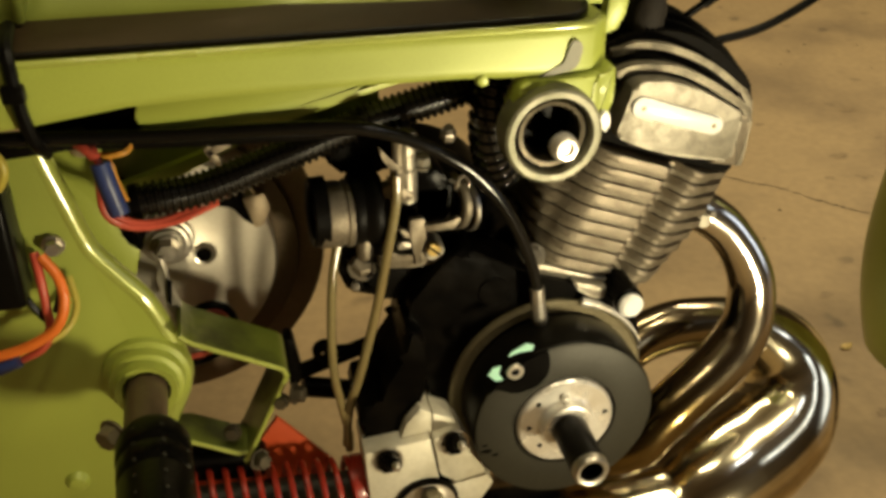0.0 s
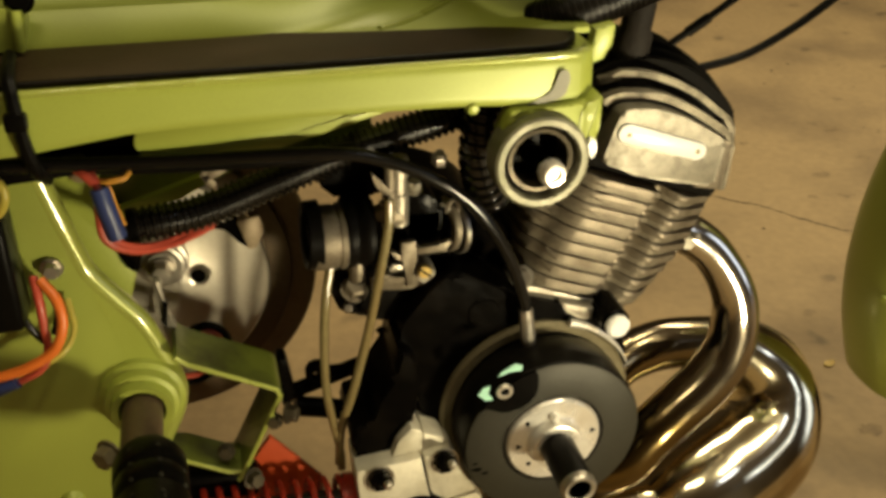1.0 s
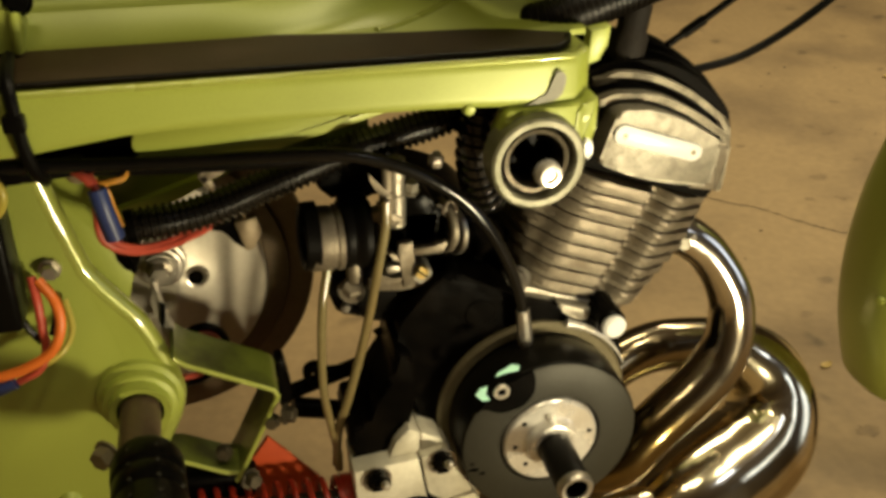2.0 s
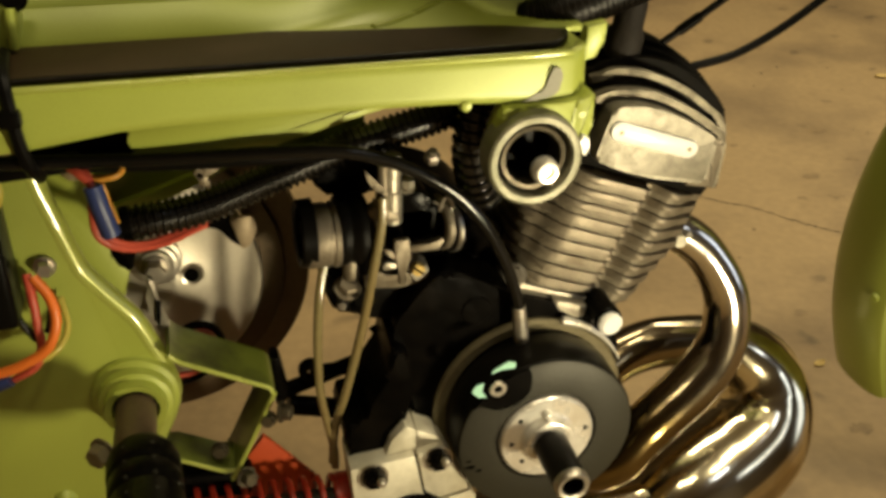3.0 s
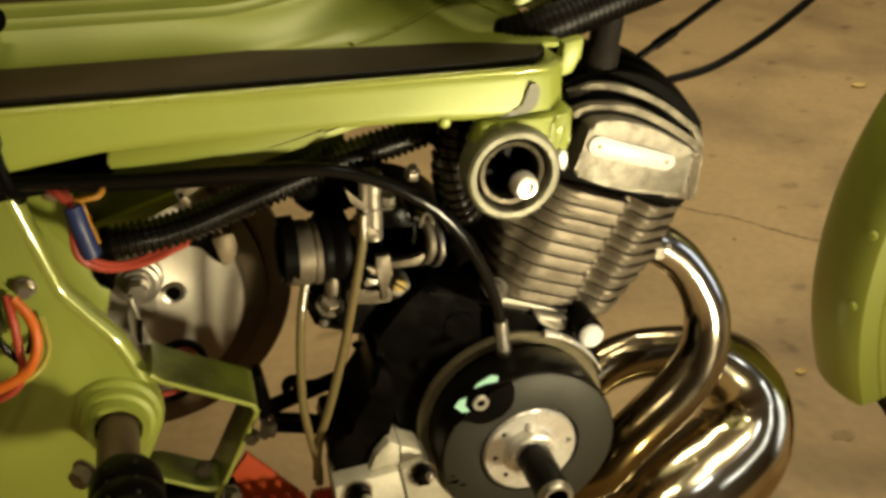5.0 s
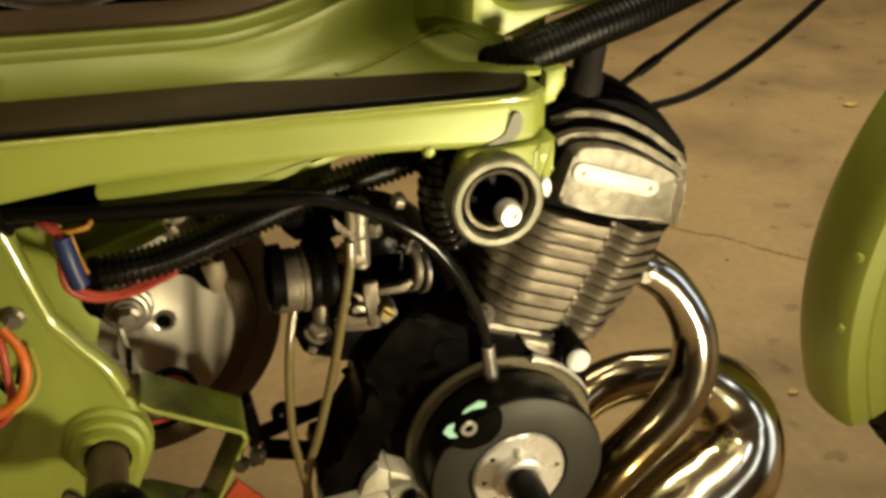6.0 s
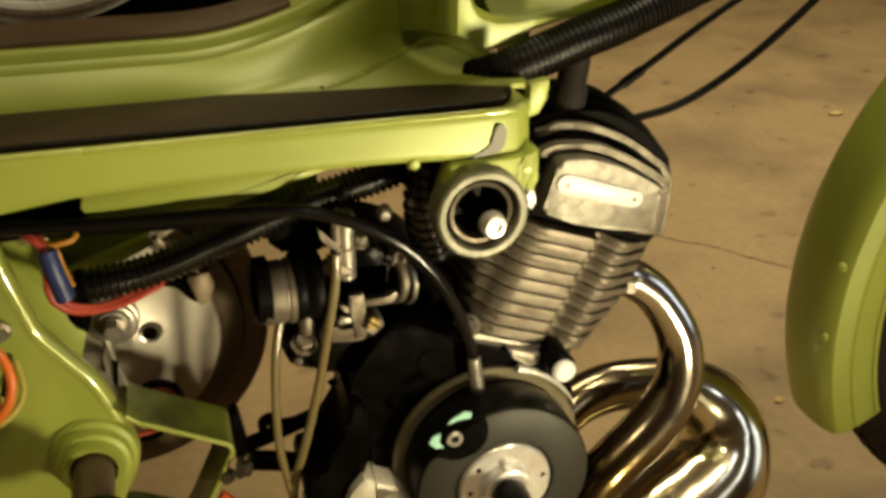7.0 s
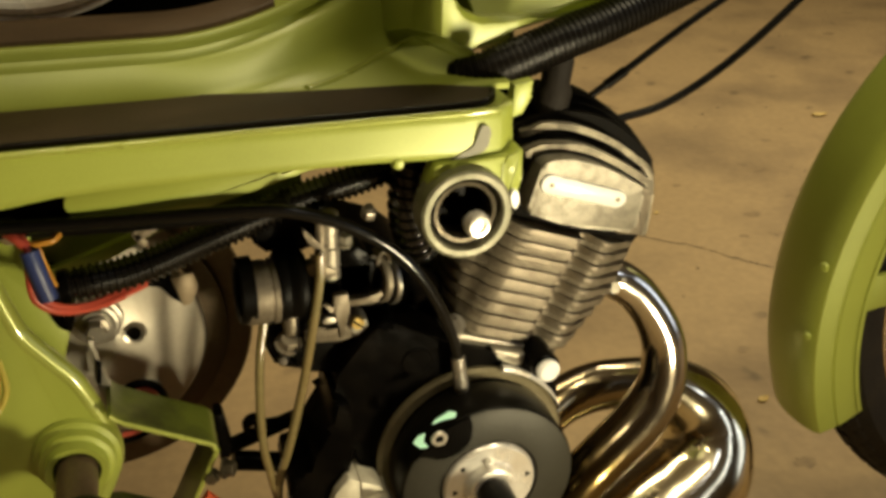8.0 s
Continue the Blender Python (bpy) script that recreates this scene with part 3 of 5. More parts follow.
# the side plate with a rolled front edge
gus = rounded([(-0.70, 0.445), (-0.3080, 0.4450), (-0.3046, 0.4410), (-0.3009, 0.4255), (-0.2955, 0.4043), (-0.2911, 0.3865), (-0.2871, 0.3727), (-0.2746, 0.3539), (-0.2625, 0.3377), (-0.2549, 0.3192), (-0.2484, 0.2998), (-0.2455, 0.2839), (-0.2480, 0.2686), (-0.2567, 0.2495), (-0.2660, 0.2324), (-0.285, 0.16), (-0.70, 0.16)], 0.006, 3)
part("side_plate", plate(gus, 0.050, 0.0545, 0.0018, 3), GREEN, frame_ob)
edge = [(-0.3066, 0.0565, 0.4392), (-0.3025, 0.0565, 0.4222), (-0.2975, 0.0565, 0.4023), (-0.2930, 0.0565, 0.3847), (-0.2883, 0.0565, 0.3704), (-0.2763, 0.0565, 0.3523), (-0.2637, 0.0565, 0.3342), (-0.2566, 0.0565, 0.3165), (-0.2501, 0.0565, 0.2969), (-0.2471, 0.0565, 0.2809), (-0.2497, 0.0565, 0.2655), (-0.2585, 0.0565, 0.2463), (-0.2679, 0.0565, 0.2291)]
part("rolled_edge", pipe(edge, 0.0068, 24, 8), GLOSS, frame_ob)
# stepped cup for the foot peg
cup = [(0.0, 0.006), (0.0135, 0.006), (0.0145, 0.018), (0.0185, 0.019), (0.0195, 0.012), (0.0225, 0.011), (0.0235, 0.005), (0.0265, 0.003), (0.028, -0.004), (0.0, -0.004)]
part("peg_cup", lathe(cup, toward(-0.268, 0.049, 0.283)), GREEN, frame_ob, "stepped green peg cup")


def strip(points, y0, y1, thick):
    """A bent steel strip, its path in x and z, from y0 to y1."""
    bm = bmesh.new()
    pts = [Vector((x, 0, z)) for x, z in points]
    rows = []
    for i, p in enumerate(pts):
        t = (pts[min(i + 1, len(pts) - 1)] - pts[max(i - 1, 0)]).normalized()
        n = Vector((-t.z, 0, t.x)) * thick / 2
        rows.append([bm.verts.new(q) for q in ((p + n) + Vector((0, y0, 0)), (p - n) + Vector((0, y0, 0)), (p - n) + Vector((0, y1, 0)), (p + n) + Vector((0, y1, 0)))])
    for a, b in zip(rows, rows[1:]):
        for k in range(4):
            bm.faces.new((a[k], b[k], b[(k + 1) % 4], a[(k + 1) % 4]))
    bm.faces.new(rows[0])
    bm.faces.new(rows[-1][::-1])
    return bm


bend = [p for p in rounded([(-0.250, 0.321), (-0.241, 0.309), (-0.1815, 0.2775), (-0.213, 0.212), (-0.216, 0.208)], 0.008, 5)][6:-3]
part("engine_bracket", strip(bend, 0.040, 0.080, 0.0034), DARKGREEN, frame_ob, "dark blotched green bracket")
part("bracket_edge", pipe([(x, 0.0402, z) for x, z in bend], 0.0018, 10, 2), GLOSS, frame_ob, "light green edge of the bracket")
part("bracket_edge", pipe([(-0.262, 0.0422, 0.2315), (-0.248, 0.0422, 0.2300), (-0.222, 0.0422, 0.2160), (-0.212, 0.0422, 0.2140)], 0.0016, 10, 4), GLOSS, frame_ob, "light green edge of the bracket")
part("engine_bracket", strip([(-0.262, 0.232), (-0.248, 0.2305), (-0.222, 0.2165), (-0.212, 0.2145)], 0.042, 0.070, 0.003), DARKGREEN, frame_ob)

part("buffer", box(0.052, 0.03, 0.022, at(-0.228, 0.062, 0.198, 0, 6), 0.004, 3), RUBBER, frame_ob, "black rubber buffer under the bracket")

# front engine hanger: ring with a bush
ring = [(0.0215, -0.016), (0.0216, -0.004), (0.0222, 0.0), (0.0230, 0.0014), (0.0262, 0.0016), (0.0278, 0.0004), (0.0284, -0.003), (0.0284, -0.016), (0.0215, -0.016)]
part("bush_sleeve", lathe([(0.0160, -0.022), (0.0162, -0.005), (0.0168, -0.0035), (0.0192, -0.003), (0.0200, -0.0045), (0.0202, -0.022)], toward(-0.0282, 0.0, 0.4405)), DULLNUT, frame_ob, "dull steel sleeve inside the ring")
part("hanger_ring", lathe(ring, toward(-0.0282, 0.0, 0.4405)), RING, frame_ob, "grey cast hanger ring with green overspray")
lug = rounded([(-0.052, 0.452), (-0.046, 0.4705), (0.004, 0.472), (0.006, 0.455), (0.000, 0.448), (-0.02, 0.462), (-0.038, 0.459)], 0.004, 3)
part("hanger_lug", plate(lug, 0.007, 0.022, 0.002), GREEN, frame_ob)
part("hanger_lug", plate(rounded([(-0.004, 0.470), (0.008, 0.476), (0.007, 0.452), (-0.003, 0.440), (-0.006, 0.450)], 0.003, 3), 0.006, 0.022, 0.0015), GREEN, frame_ob)
for x, z in ((-0.0445, 0.463), (-0.034, 0.467), (0.0005, 0.463)):
    part("weld", lathe([(0, 0.0010), (0.0022, 0.0008), (0.0032, -0.001)], toward(x, 0.0065, z), 12), GREEN, frame_ob)
part("bare_chip", plate(rounded([(-0.0005, 0.4463), (0.0009, 0.4518), (0.0048, 0.45), (0.0057, 0.4436), (0.0036, 0.4381), (0.0006, 0.4406)], 0.0015, 2), 0.003, 0.012, 0.0008), PLATE, frame_ob, "bright bare chip on the hanger")
part("bush", lathe([(0.0, -0.026), (0.0158, -0.026), (0.0164, -0.018), (0.0215, -0.012), (0.0215, -0.028), (0.0, -0.028)], toward(-0.0282, 0.0, 0.4405)), OILY, frame_ob, "black rubber bush")
part("bolt", lathe([(0.0, 0.0028), (0.0034, 0.0030), (0.0042, 0.0058), (0.0060, 0.0060), (0.0078, 0.0036), (0.0080, -0.002), (0.0, -0.003)], toward(-0.0225, 0.0, 0.4340, (0.06, -1, 0.02)), 24), BRIGHT, frame_ob, "bright worn bolt end")
part("bolt_shank", lathe([(0.0062, 0.0), (0.0062, -0.026), (0.0, -0.026)], toward(-0.0228, 0.002, 0.4340, (0.06, -1, 0.02)), 20), OILY, frame_ob, "dark oily bolt shank")
part("rivet", lathe([(0, 0.003), (0.003, 0.002), (0.004, -0.002)], toward(-0.066, 0.013, 0.4715), 14), GREEN, frame_ob)

# ---- foot peg ----
peg = thing("foot_peg", (-0.268, 0.03, 0.283), "black rubber foot peg on a steel stem in the green cup", "foot peg")
part("stem", lathe([(0, -0.02), (0.0125, -0.02), (0.0125, 0.068), (0, 0.068)], toward(-0.268, 0.05, 0.282)), RUSTY, peg, "oily brown steel stem")
sleeve = [(0, 0.064), (0.014, 0.064), (0.0195, 0.0665), (0.0225, 0.073), (0.0228, 0.085)]
sleeve = [(r * 0.92, h) for r, h in sleeve] + [(0.0207, 0.087), (0.0197, 0.0885), (0.0197, 0.0905), (0.0207, 0.092), (0.0207, 0.104), (0.0197, 0.1055), (0.0197, 0.1075), (0.0207, 0.109), (0.0207, 0.18), (0.0, 0.182)]
part("sleeve", lathe(sleeve, toward(-0.268, 0.05, 0.282, (0.07, -1, 0.03))), RUBBER, peg)
for k in range(7):
    for a in (-25, 20, 65):
        d = Vector((math.sin(radians(a)), 0, math.cos(radians(a))))
        p = Vector((-0.268 + 0.07 * (0.078 + 0.013 * k), 0.05 - 0.078 - 0.013 * k, 0.282 + 0.03 * (0.078 + 0.013 * k))) + d * 0.0206
        # grey instead of rubber black, the nubs' glints put into their colour
        part("nub", lathe([(0, 0.0009), (0.0011, 0.0006), (0.0015, -0.001)], toward(*p, d), 10), FLYFACE, peg)
part("bolt", hexagon(0.007, 0.008, toward(*(-0.2868, 0.0000, 0.2794), (-0.6, -0.8, 0)), 0.009), OLIVE, peg)

# ---- front wheel and mudguard ----
WX, WY, WZ, WR = 0.625, 0.130, 0.265, 0.28
front_end = thing("moped_front_end", (WX, WY, FLOOR), "lime green front mudguard over a spoked wheel with treaded tyre", "moped front end")


def arc_body(profile, a0, a1, steps, closed=True):
    """A profile of (radius, y) pairs swept about the wheel's axle from one angle to another, in degrees."""
    bm = bmesh.new()
    rows = []
    for k in range(steps + 1):
        a = radians(a0 + (a1 - a0) * k / steps)
        rows.append([bm.verts.new((WX + r * math.cos(a), y, WZ + r * math.sin(a))) for r, y in profile])
    n = len(profile)
    for a, b in zip(rows, rows[1:]):
        for i in range(n if closed else n - 1):
            bm.faces.new((a[i], b[i], b[(i + 1) % n], a[(i + 1) % n]))
    if closed and abs(a1 - a0) < 360:
        bm.faces.new(rows[0])
        bm.faces.new(rows[-1][::-1])
    if abs(a1 - a0) == 360:
        bmesh.ops.remove_doubles(bm, verts=bm.verts[:], dist=1e-5)
    return bm


tyre = [(WR - 0.055, WY - 0.017), (WR - 0.040, WY - 0.027), (WR - 0.022, WY - 0.031), (WR - 0.008, WY - 0.024), (WR - 0.001, WY - 0.012), (WR, WY), (WR - 0.001, WY + 0.012),
        (WR - 0.008, WY + 0.024), (WR - 0.022, WY + 0.031), (WR - 0.040, WY + 0.027), (WR - 0.055, WY + 0.017)]
tyre_ob = part("tyre", arc_body(tyre, 0, 360, 96), TYRE, front_end)
block = box(0.013, 0.010, 0.006, Matrix(), 0.0012, 1)
tread_mesh = None
for k in range(84):
    a = math.tau * k / 84
    for off, tilt in ((-0.021, 0.75), (-0.007, 0.2), (0.008, -0.2), (0.021, -0.75)):
        r = WR - (0.009 if abs(off) > 0.015 else 0.001)
        shift = a + (0.5 * math.tau / 84 if abs(off) < 0.015 else 0)
        m = (Matrix.Translation((WX, WY + off, WZ)) @ Matrix.Rotation(-shift, 4, "Y") @ Matrix.Translation((r, 0, 0)) @ Matrix.Rotation(-tilt, 4, "Z")
             @ Matrix.Rotation(math.pi / 2, 4, "Y"))
        if 100 < math.degrees(a) % 360 < 260 and off < 0.01:
            if tread_mesh is None:
                ob = part("tread_block", block, TYRE, tyre_ob)
                tread_mesh = ob.data
            else:
                ob = new("tread_block", tread_mesh)
                ob.parent = tyre_ob
                ob.matrix_parent_inverse = tyre_ob.matrix_basis.inverted()
            ob.matrix_basis = m
rim = [(0.222, WY - 0.018), (0.228, WY - 0.020), (0.229, WY - 0.015), (0.215, WY - 0.010), (0.212, WY), (0.215, WY + 0.010), (0.229, WY + 0.015), (0.228, WY + 0.020), (0.222, WY + 0.018), (0.208, WY)]
part("rim", arc_body(rim, 0, 360, 72), CHROME, front_end)
part("hub", lathe([(0, -0.04), (0.012, -0.04), (0.04, -0.03), (0.045, -0.02), (0.045, 0.02), (0.04, 0.03), (0.012, 0.04), (0, 0.04)], toward(WX, WY, WZ)), ALLOY, front_end)
for k in range(36):
    a, b = math.tau * k / 36, math.tau * (k + (3 if k % 2 else -3)) / 36
    s = 0.022 if (k // 2) % 2 else -0.022
    part("spoke", pipe([(WX + 0.042 * math.cos(b), WY + s, WZ + 0.042 * math.sin(b)), (WX + 0.213 * math.cos(a), WY, WZ + 0.213 * math.sin(a))], 0.0013, 6, 1), STEEL, front_end)

shell = [(0.276, 0.083), (0.2985, 0.0805), (0.3005, 0.0820), (0.3025, 0.0805), (0.3165, 0.083), (0.3195, 0.087), (0.3225, 0.098), (0.3238, 0.110), (0.3240, 0.122),
         (0.3232, 0.134), (0.3205, 0.145), (0.3150, 0.155), (0.306, 0.161), (0.276, 0.163), (0.276, 0.160), (0.304, 0.158), (0.318, 0.143), (0.320, 0.122), (0.318, 0.100), (0.313, 0.089), (0.276, 0.086)]
guard = part("mudguard", arc_body(shell, 20, 202, 90), GREEN, front_end, "lime green steel mudguard with a ribbed side")
part("lip", arc_body([(0.274, 0.0815), (0.278, 0.0815), (0.278, 0.0865), (0.274, 0.0865)], 20, 201.5, 90), GREEN, guard)
for a, y in ((171.5, 0.0885), (183, 0.0895)):
    r = 0.3235
    p = (WX + r * math.cos(radians(a)), y, WZ + r * math.sin(radians(a)))
    part("rivet", lathe([(0, 0.0022), (0.003, 0.0016), (0.0042, -0.001)], toward(*p, (math.cos(radians(a)), -0.5, math.sin(radians(a)))), 14), GREEN, guard)
part("stay", plate([(0.350, 0.262), (0.420, 0.272), (0.420, 0.300), (0.352, 0.296)], 0.088, 0.093, 0.001), GREEN, guard)

# ---- engine ----
CX, CZ = -0.009, 0.238
engine = thing("engine", (CX, 0.05, 0.16), "oily single-cylinder moped engine with finned alloy cylinder and open flywheel", "engine")
TILT = radians(20)
EY = 0.100


def along(s, w, y):
    """A place on the engine: s up the cylinder's axis, w forward across it, y sideways."""
    return (CX + s * math.sin(TILT) + w * math.cos(TILT), y, CZ + s * math.cos(TILT) - w * math.sin(TILT))


ENG = Matrix.Translation((CX, 0, CZ)) @ Matrix.Rotation(TILT, 4, "Y")

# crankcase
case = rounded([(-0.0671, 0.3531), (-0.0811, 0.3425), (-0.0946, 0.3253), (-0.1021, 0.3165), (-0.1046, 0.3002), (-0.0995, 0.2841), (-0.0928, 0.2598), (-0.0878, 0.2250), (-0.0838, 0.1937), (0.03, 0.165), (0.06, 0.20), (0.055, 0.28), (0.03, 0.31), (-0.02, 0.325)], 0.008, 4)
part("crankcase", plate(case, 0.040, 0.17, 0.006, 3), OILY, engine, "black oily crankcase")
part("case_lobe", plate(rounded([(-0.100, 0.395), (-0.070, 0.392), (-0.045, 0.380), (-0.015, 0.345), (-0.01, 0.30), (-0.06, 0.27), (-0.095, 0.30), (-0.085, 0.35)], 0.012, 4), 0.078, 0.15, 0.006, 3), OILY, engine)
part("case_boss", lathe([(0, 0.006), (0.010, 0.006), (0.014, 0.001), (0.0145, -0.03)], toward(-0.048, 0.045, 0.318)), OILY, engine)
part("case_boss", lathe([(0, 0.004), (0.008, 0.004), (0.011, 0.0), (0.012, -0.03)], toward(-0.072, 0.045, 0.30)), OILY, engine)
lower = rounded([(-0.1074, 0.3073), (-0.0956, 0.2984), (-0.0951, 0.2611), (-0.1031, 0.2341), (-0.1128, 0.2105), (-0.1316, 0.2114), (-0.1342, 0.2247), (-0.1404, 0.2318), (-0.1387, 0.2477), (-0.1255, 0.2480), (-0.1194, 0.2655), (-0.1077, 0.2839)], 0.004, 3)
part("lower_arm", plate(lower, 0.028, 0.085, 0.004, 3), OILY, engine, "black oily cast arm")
for points, r in (([(-0.1740, 0.0900, 0.2382), (-0.1323, 0.0900, 0.2517), (-0.0886, 0.0900, 0.2651)], 0.0058), ([(-0.1550, 0.0880, 0.2535), (-0.1245, 0.0880, 0.2508), (-0.0919, 0.0880, 0.2353)], 0.0048), ([(-0.1716, 0.0900, 0.2258), (-0.1378, 0.0900, 0.2165), (-0.0919, 0.0900, 0.1997)], 0.0075)):
    part("strut", pipe(points, r, 12, 4), OILY, engine, "black steel strut")
part("strut_pivot", lathe([(0.0036, 0.0), (0.0036, 0.004), (0.0078, 0.004), (0.0085, 0.003), (0.0085, -0.004)], toward(*(-0.1545, 0.0840, 0.2567)), 24), OILY, engine)
part("strut", plate(rounded([(-0.1822, 0.2739), (-0.1752, 0.2737), (-0.1708, 0.2471), (-0.1740, 0.2339), (-0.1805, 0.2331)], 0.003, 3), 0.080, 0.096, 0.002), BLACK, engine)

# cylinder: cast fins in three columns on a solid core
def fin_plan(k, back=0.0):
    """The fin's outline across the cylinder: a recessed rear column, a proud middle one, a groove and a bulged front column; k its size, back an inset."""
    c = 0.0135 + 0.0065 * k
    front = 0.040 + 0.003 * (1 - k) + back
    far = 0.066 + 0.018 * min(1.0, 0.25 + 1.5 * k) - back
    plan = [(-0.046 - 0.018 * k + back, EY), (-0.046 - 0.017 * k + back, 0.070 + back), (-0.040 - 0.014 * k, 0.058 + back), (-0.0390, 0.054 + back), (-0.0330, 0.046 + back), (-0.0240, front),
            (c - 0.003, front), (c, front + 0.004), (c + 0.003, 0.058), (c + 0.010, 0.060), (c + 0.016, 0.052 + back), (c + 0.024, 0.0475 + back), (c + 0.034, 0.052 + back), (far - 0.010, 0.066 + back), (far, 0.082 + back),
            (far, EY + 0.022), (0.035, 2 * EY - front), (-0.045, 2 * EY - front), (-0.05 - 0.012 * k + back, EY + 0.02)]
    return rounded(plan, 0.005, 3)


def slab(outline, s0, s1, bevel):
    """A slice of the cylinder between two heights along its axis."""
    bm = bmesh.new()
    low = [bm.verts.new((w, y, s0)) for w, y in outline]
    top = [bm.verts.new((w, y, s1)) for w, y in outline]
    n = len(outline)
    bm.faces.new(low[::-1])
    bm.faces.new(top)
    for i in range(n):
        bm.faces.new((low[i], low[(i + 1) % n], top[(i + 1) % n], top[i]))
    if bevel:
        edges = [e for e in bm.edges if abs(e.verts[0].co.z - e.verts[1].co.z) < 1e-9]
        bmesh.ops.bevel(bm, geom=edges, offset=bevel, segments=3, affect="EDGES", profile=0.5)
    return moved(bm, ENG)


PITCH = 0.00955
for i in range(9):
    s, k = 0.0915 + PITCH * i, i / 8
    part("fin", slab(fin_plan(k), s - 0.0026, s + 0.0026, 0.0021), FINS, engine)
    part("cylinder_core", slab(fin_plan(k, 0.0040), s - PITCH + 0.0020, s, 0), CORE, engine)
for i in range(2):
    s = 0.0740 + PITCH * 0.92 * i
    outline = rounded([(0.012, 0.062), (0.020, 0.056), (0.034 + 0.004 * i, 0.0535), (0.050 + 0.007 * i, 0.064), (0.056 + 0.007 * i, 0.078), (0.052, 0.12), (0.012, 0.12)], 0.005, 3)
    part("fin", slab(outline, s - 0.0025, s + 0.0025, 0.0019), FINS, engine)
part("cylinder_core", slab(rounded([(-0.035, 0.056), (0.010, 0.054), (0.034, 0.062), (0.046, 0.075), (0.044, 0.13), (-0.035, 0.13)], 0.005, 3), 0.066, 0.0890, 0), CORE, engine)
part("base_flange", plate(rounded([(-0.046, 0.078), (0.030, 0.078), (0.033, 0.0855), (-0.040, 0.0855)], 0.002, 3), 0.044, 0.155, 0.002, 2, ENG), ALLOY, engine)
part("base_shelf", plate(rounded([(0.0037, 0.3203), (0.0283, 0.3132), (0.0267, 0.3036), (0.0192, 0.3056), (0.0082, 0.3126)], 0.002, 3), 0.036, 0.07, 0.002, 2), ALLOY, engine)

# cylinder head: two worn arched ribs, a cast side plate, and near-black fins behind
def rib(outline, width, y0, y1, bevel=0.0012):
    """A band of even width that follows the outline."""
    pts = [Vector(p) for p in outline]
    inner = []
    for i, p in enumerate(pts):
        t = (pts[min(i + 1, len(pts) - 1)] - pts[max(i - 1, 0)]).normalized()
        inner.append(p + Vector((t.y, -t.x)) * width)
    return plate([tuple(p) for p in pts] + [tuple(p) for p in inner[::-1]], y0, y1, bevel, 2, ENG)


def flowing(points):
    return [(p.x, p.y) for p in spline([(x, z, 0) for x, z in points], 5)]


first = flowing([(-0.0430, 0.2170), (-0.0339, 0.2236), (-0.0253, 0.2268), (-0.0064, 0.2309), (0.0159, 0.2293), (0.0413, 0.2237), (0.0570, 0.2172), (0.0633, 0.1997), (0.0684, 0.1820)])
second = flowing([(-0.0420, 0.2250), (-0.0351, 0.2290), (-0.0290, 0.2338), (-0.0101, 0.2384), (0.0117, 0.2383), (0.0311, 0.2351), (0.0477, 0.2296), (0.0627, 0.2235), (0.072, 0.205), (0.074, 0.180)])
part("head_core", plate(rounded([(-0.036, 0.172), (-0.040, 0.2165), (-0.0253, 0.2245), (-0.0064, 0.2285), (0.0159, 0.2270), (0.0413, 0.2210), (0.0560, 0.2150), (0.0660, 0.180), (0.0660, 0.172)], 0.003, 3), 0.053, 0.15, 0.002, 2, ENG), DARKFIN, engine, "near-black cylinder head")
part("head_rib", rib(first, 0.0046, 0.0465, 0.0545), WORN, engine, "worn alloy rib arching over the side plate")
part("head_rib", rib(second, 0.0042, 0.0635, 0.0690), WORN, engine, "worn alloy rib arching over the head")
for i, y in enumerate((0.078, 0.091, 0.104, 0.117, 0.130)):
    g = 0.0028 * min(i, 2)
    top = flowing([(-0.050, 0.180), (-0.048, 0.215), (-0.036, 0.2275 + g), (-0.0189, 0.2375 + g), (-0.0004, 0.2432 + g), (0.0170, 0.2440 + g), (0.0317, 0.2418 + g), (0.0486, 0.2362 + g), (0.0648, 0.2280 + g), (0.0770, 0.2140 + g), (0.0800, 0.180)])
    rough_edge = []
    for j, (p, q) in enumerate(zip(top, top[1:])):
        rough_edge += [p, ((p[0] + q[0]) / 2 + 0.0004, (p[1] + q[1]) / 2 + (0.0030 if 10 < j < 42 else 0.0))]
    one = part("head_fin", plate(rough_edge + [top[-1]], y, y + 0.0050, 0.0008, 2, ENG), DARKFIN, engine, "near-black head fin with a notched edge")
cover = rounded([(-0.0322, 0.1824), (-0.0337, 0.2150), (-0.0290, 0.2190), (-0.0142, 0.2235), (0.0025, 0.2240), (0.0188, 0.2222), (0.0400, 0.2180), (0.0440, 0.2150), (0.0495, 0.1863), (0.0115, 0.1808), (-0.0094, 0.1800)], 0.0035, 4)
part("head_cover", plate(cover, 0.0345, 0.056, 0.0024, 3, ENG), COVER, engine, "pale cast alloy side plate")
part("head_skirt", plate(rounded([(0.044, 0.178), (0.0655, 0.1815), (0.0575, 0.2140), (0.0430, 0.2160)], 0.003, 3), 0.0450, 0.060, 0.003, 2, ENG), FINS, engine)
badge = [(-0.025 + 0.0062 * math.cos(radians(a)), 0.2045 + 0.0062 * math.sin(radians(a))) for a in range(90, 271, 20)]
badge += [(0.026 + 0.0056 * math.cos(radians(a)), 0.2060 + 0.0056 * math.sin(radians(a))) for a in range(-90, 91, 20)]
badge_ob = part("badge", plate(badge, 0.0318, 0.0345, 0.0007, 2, ENG), PLATE, engine, "blank white metal badge with two screws")
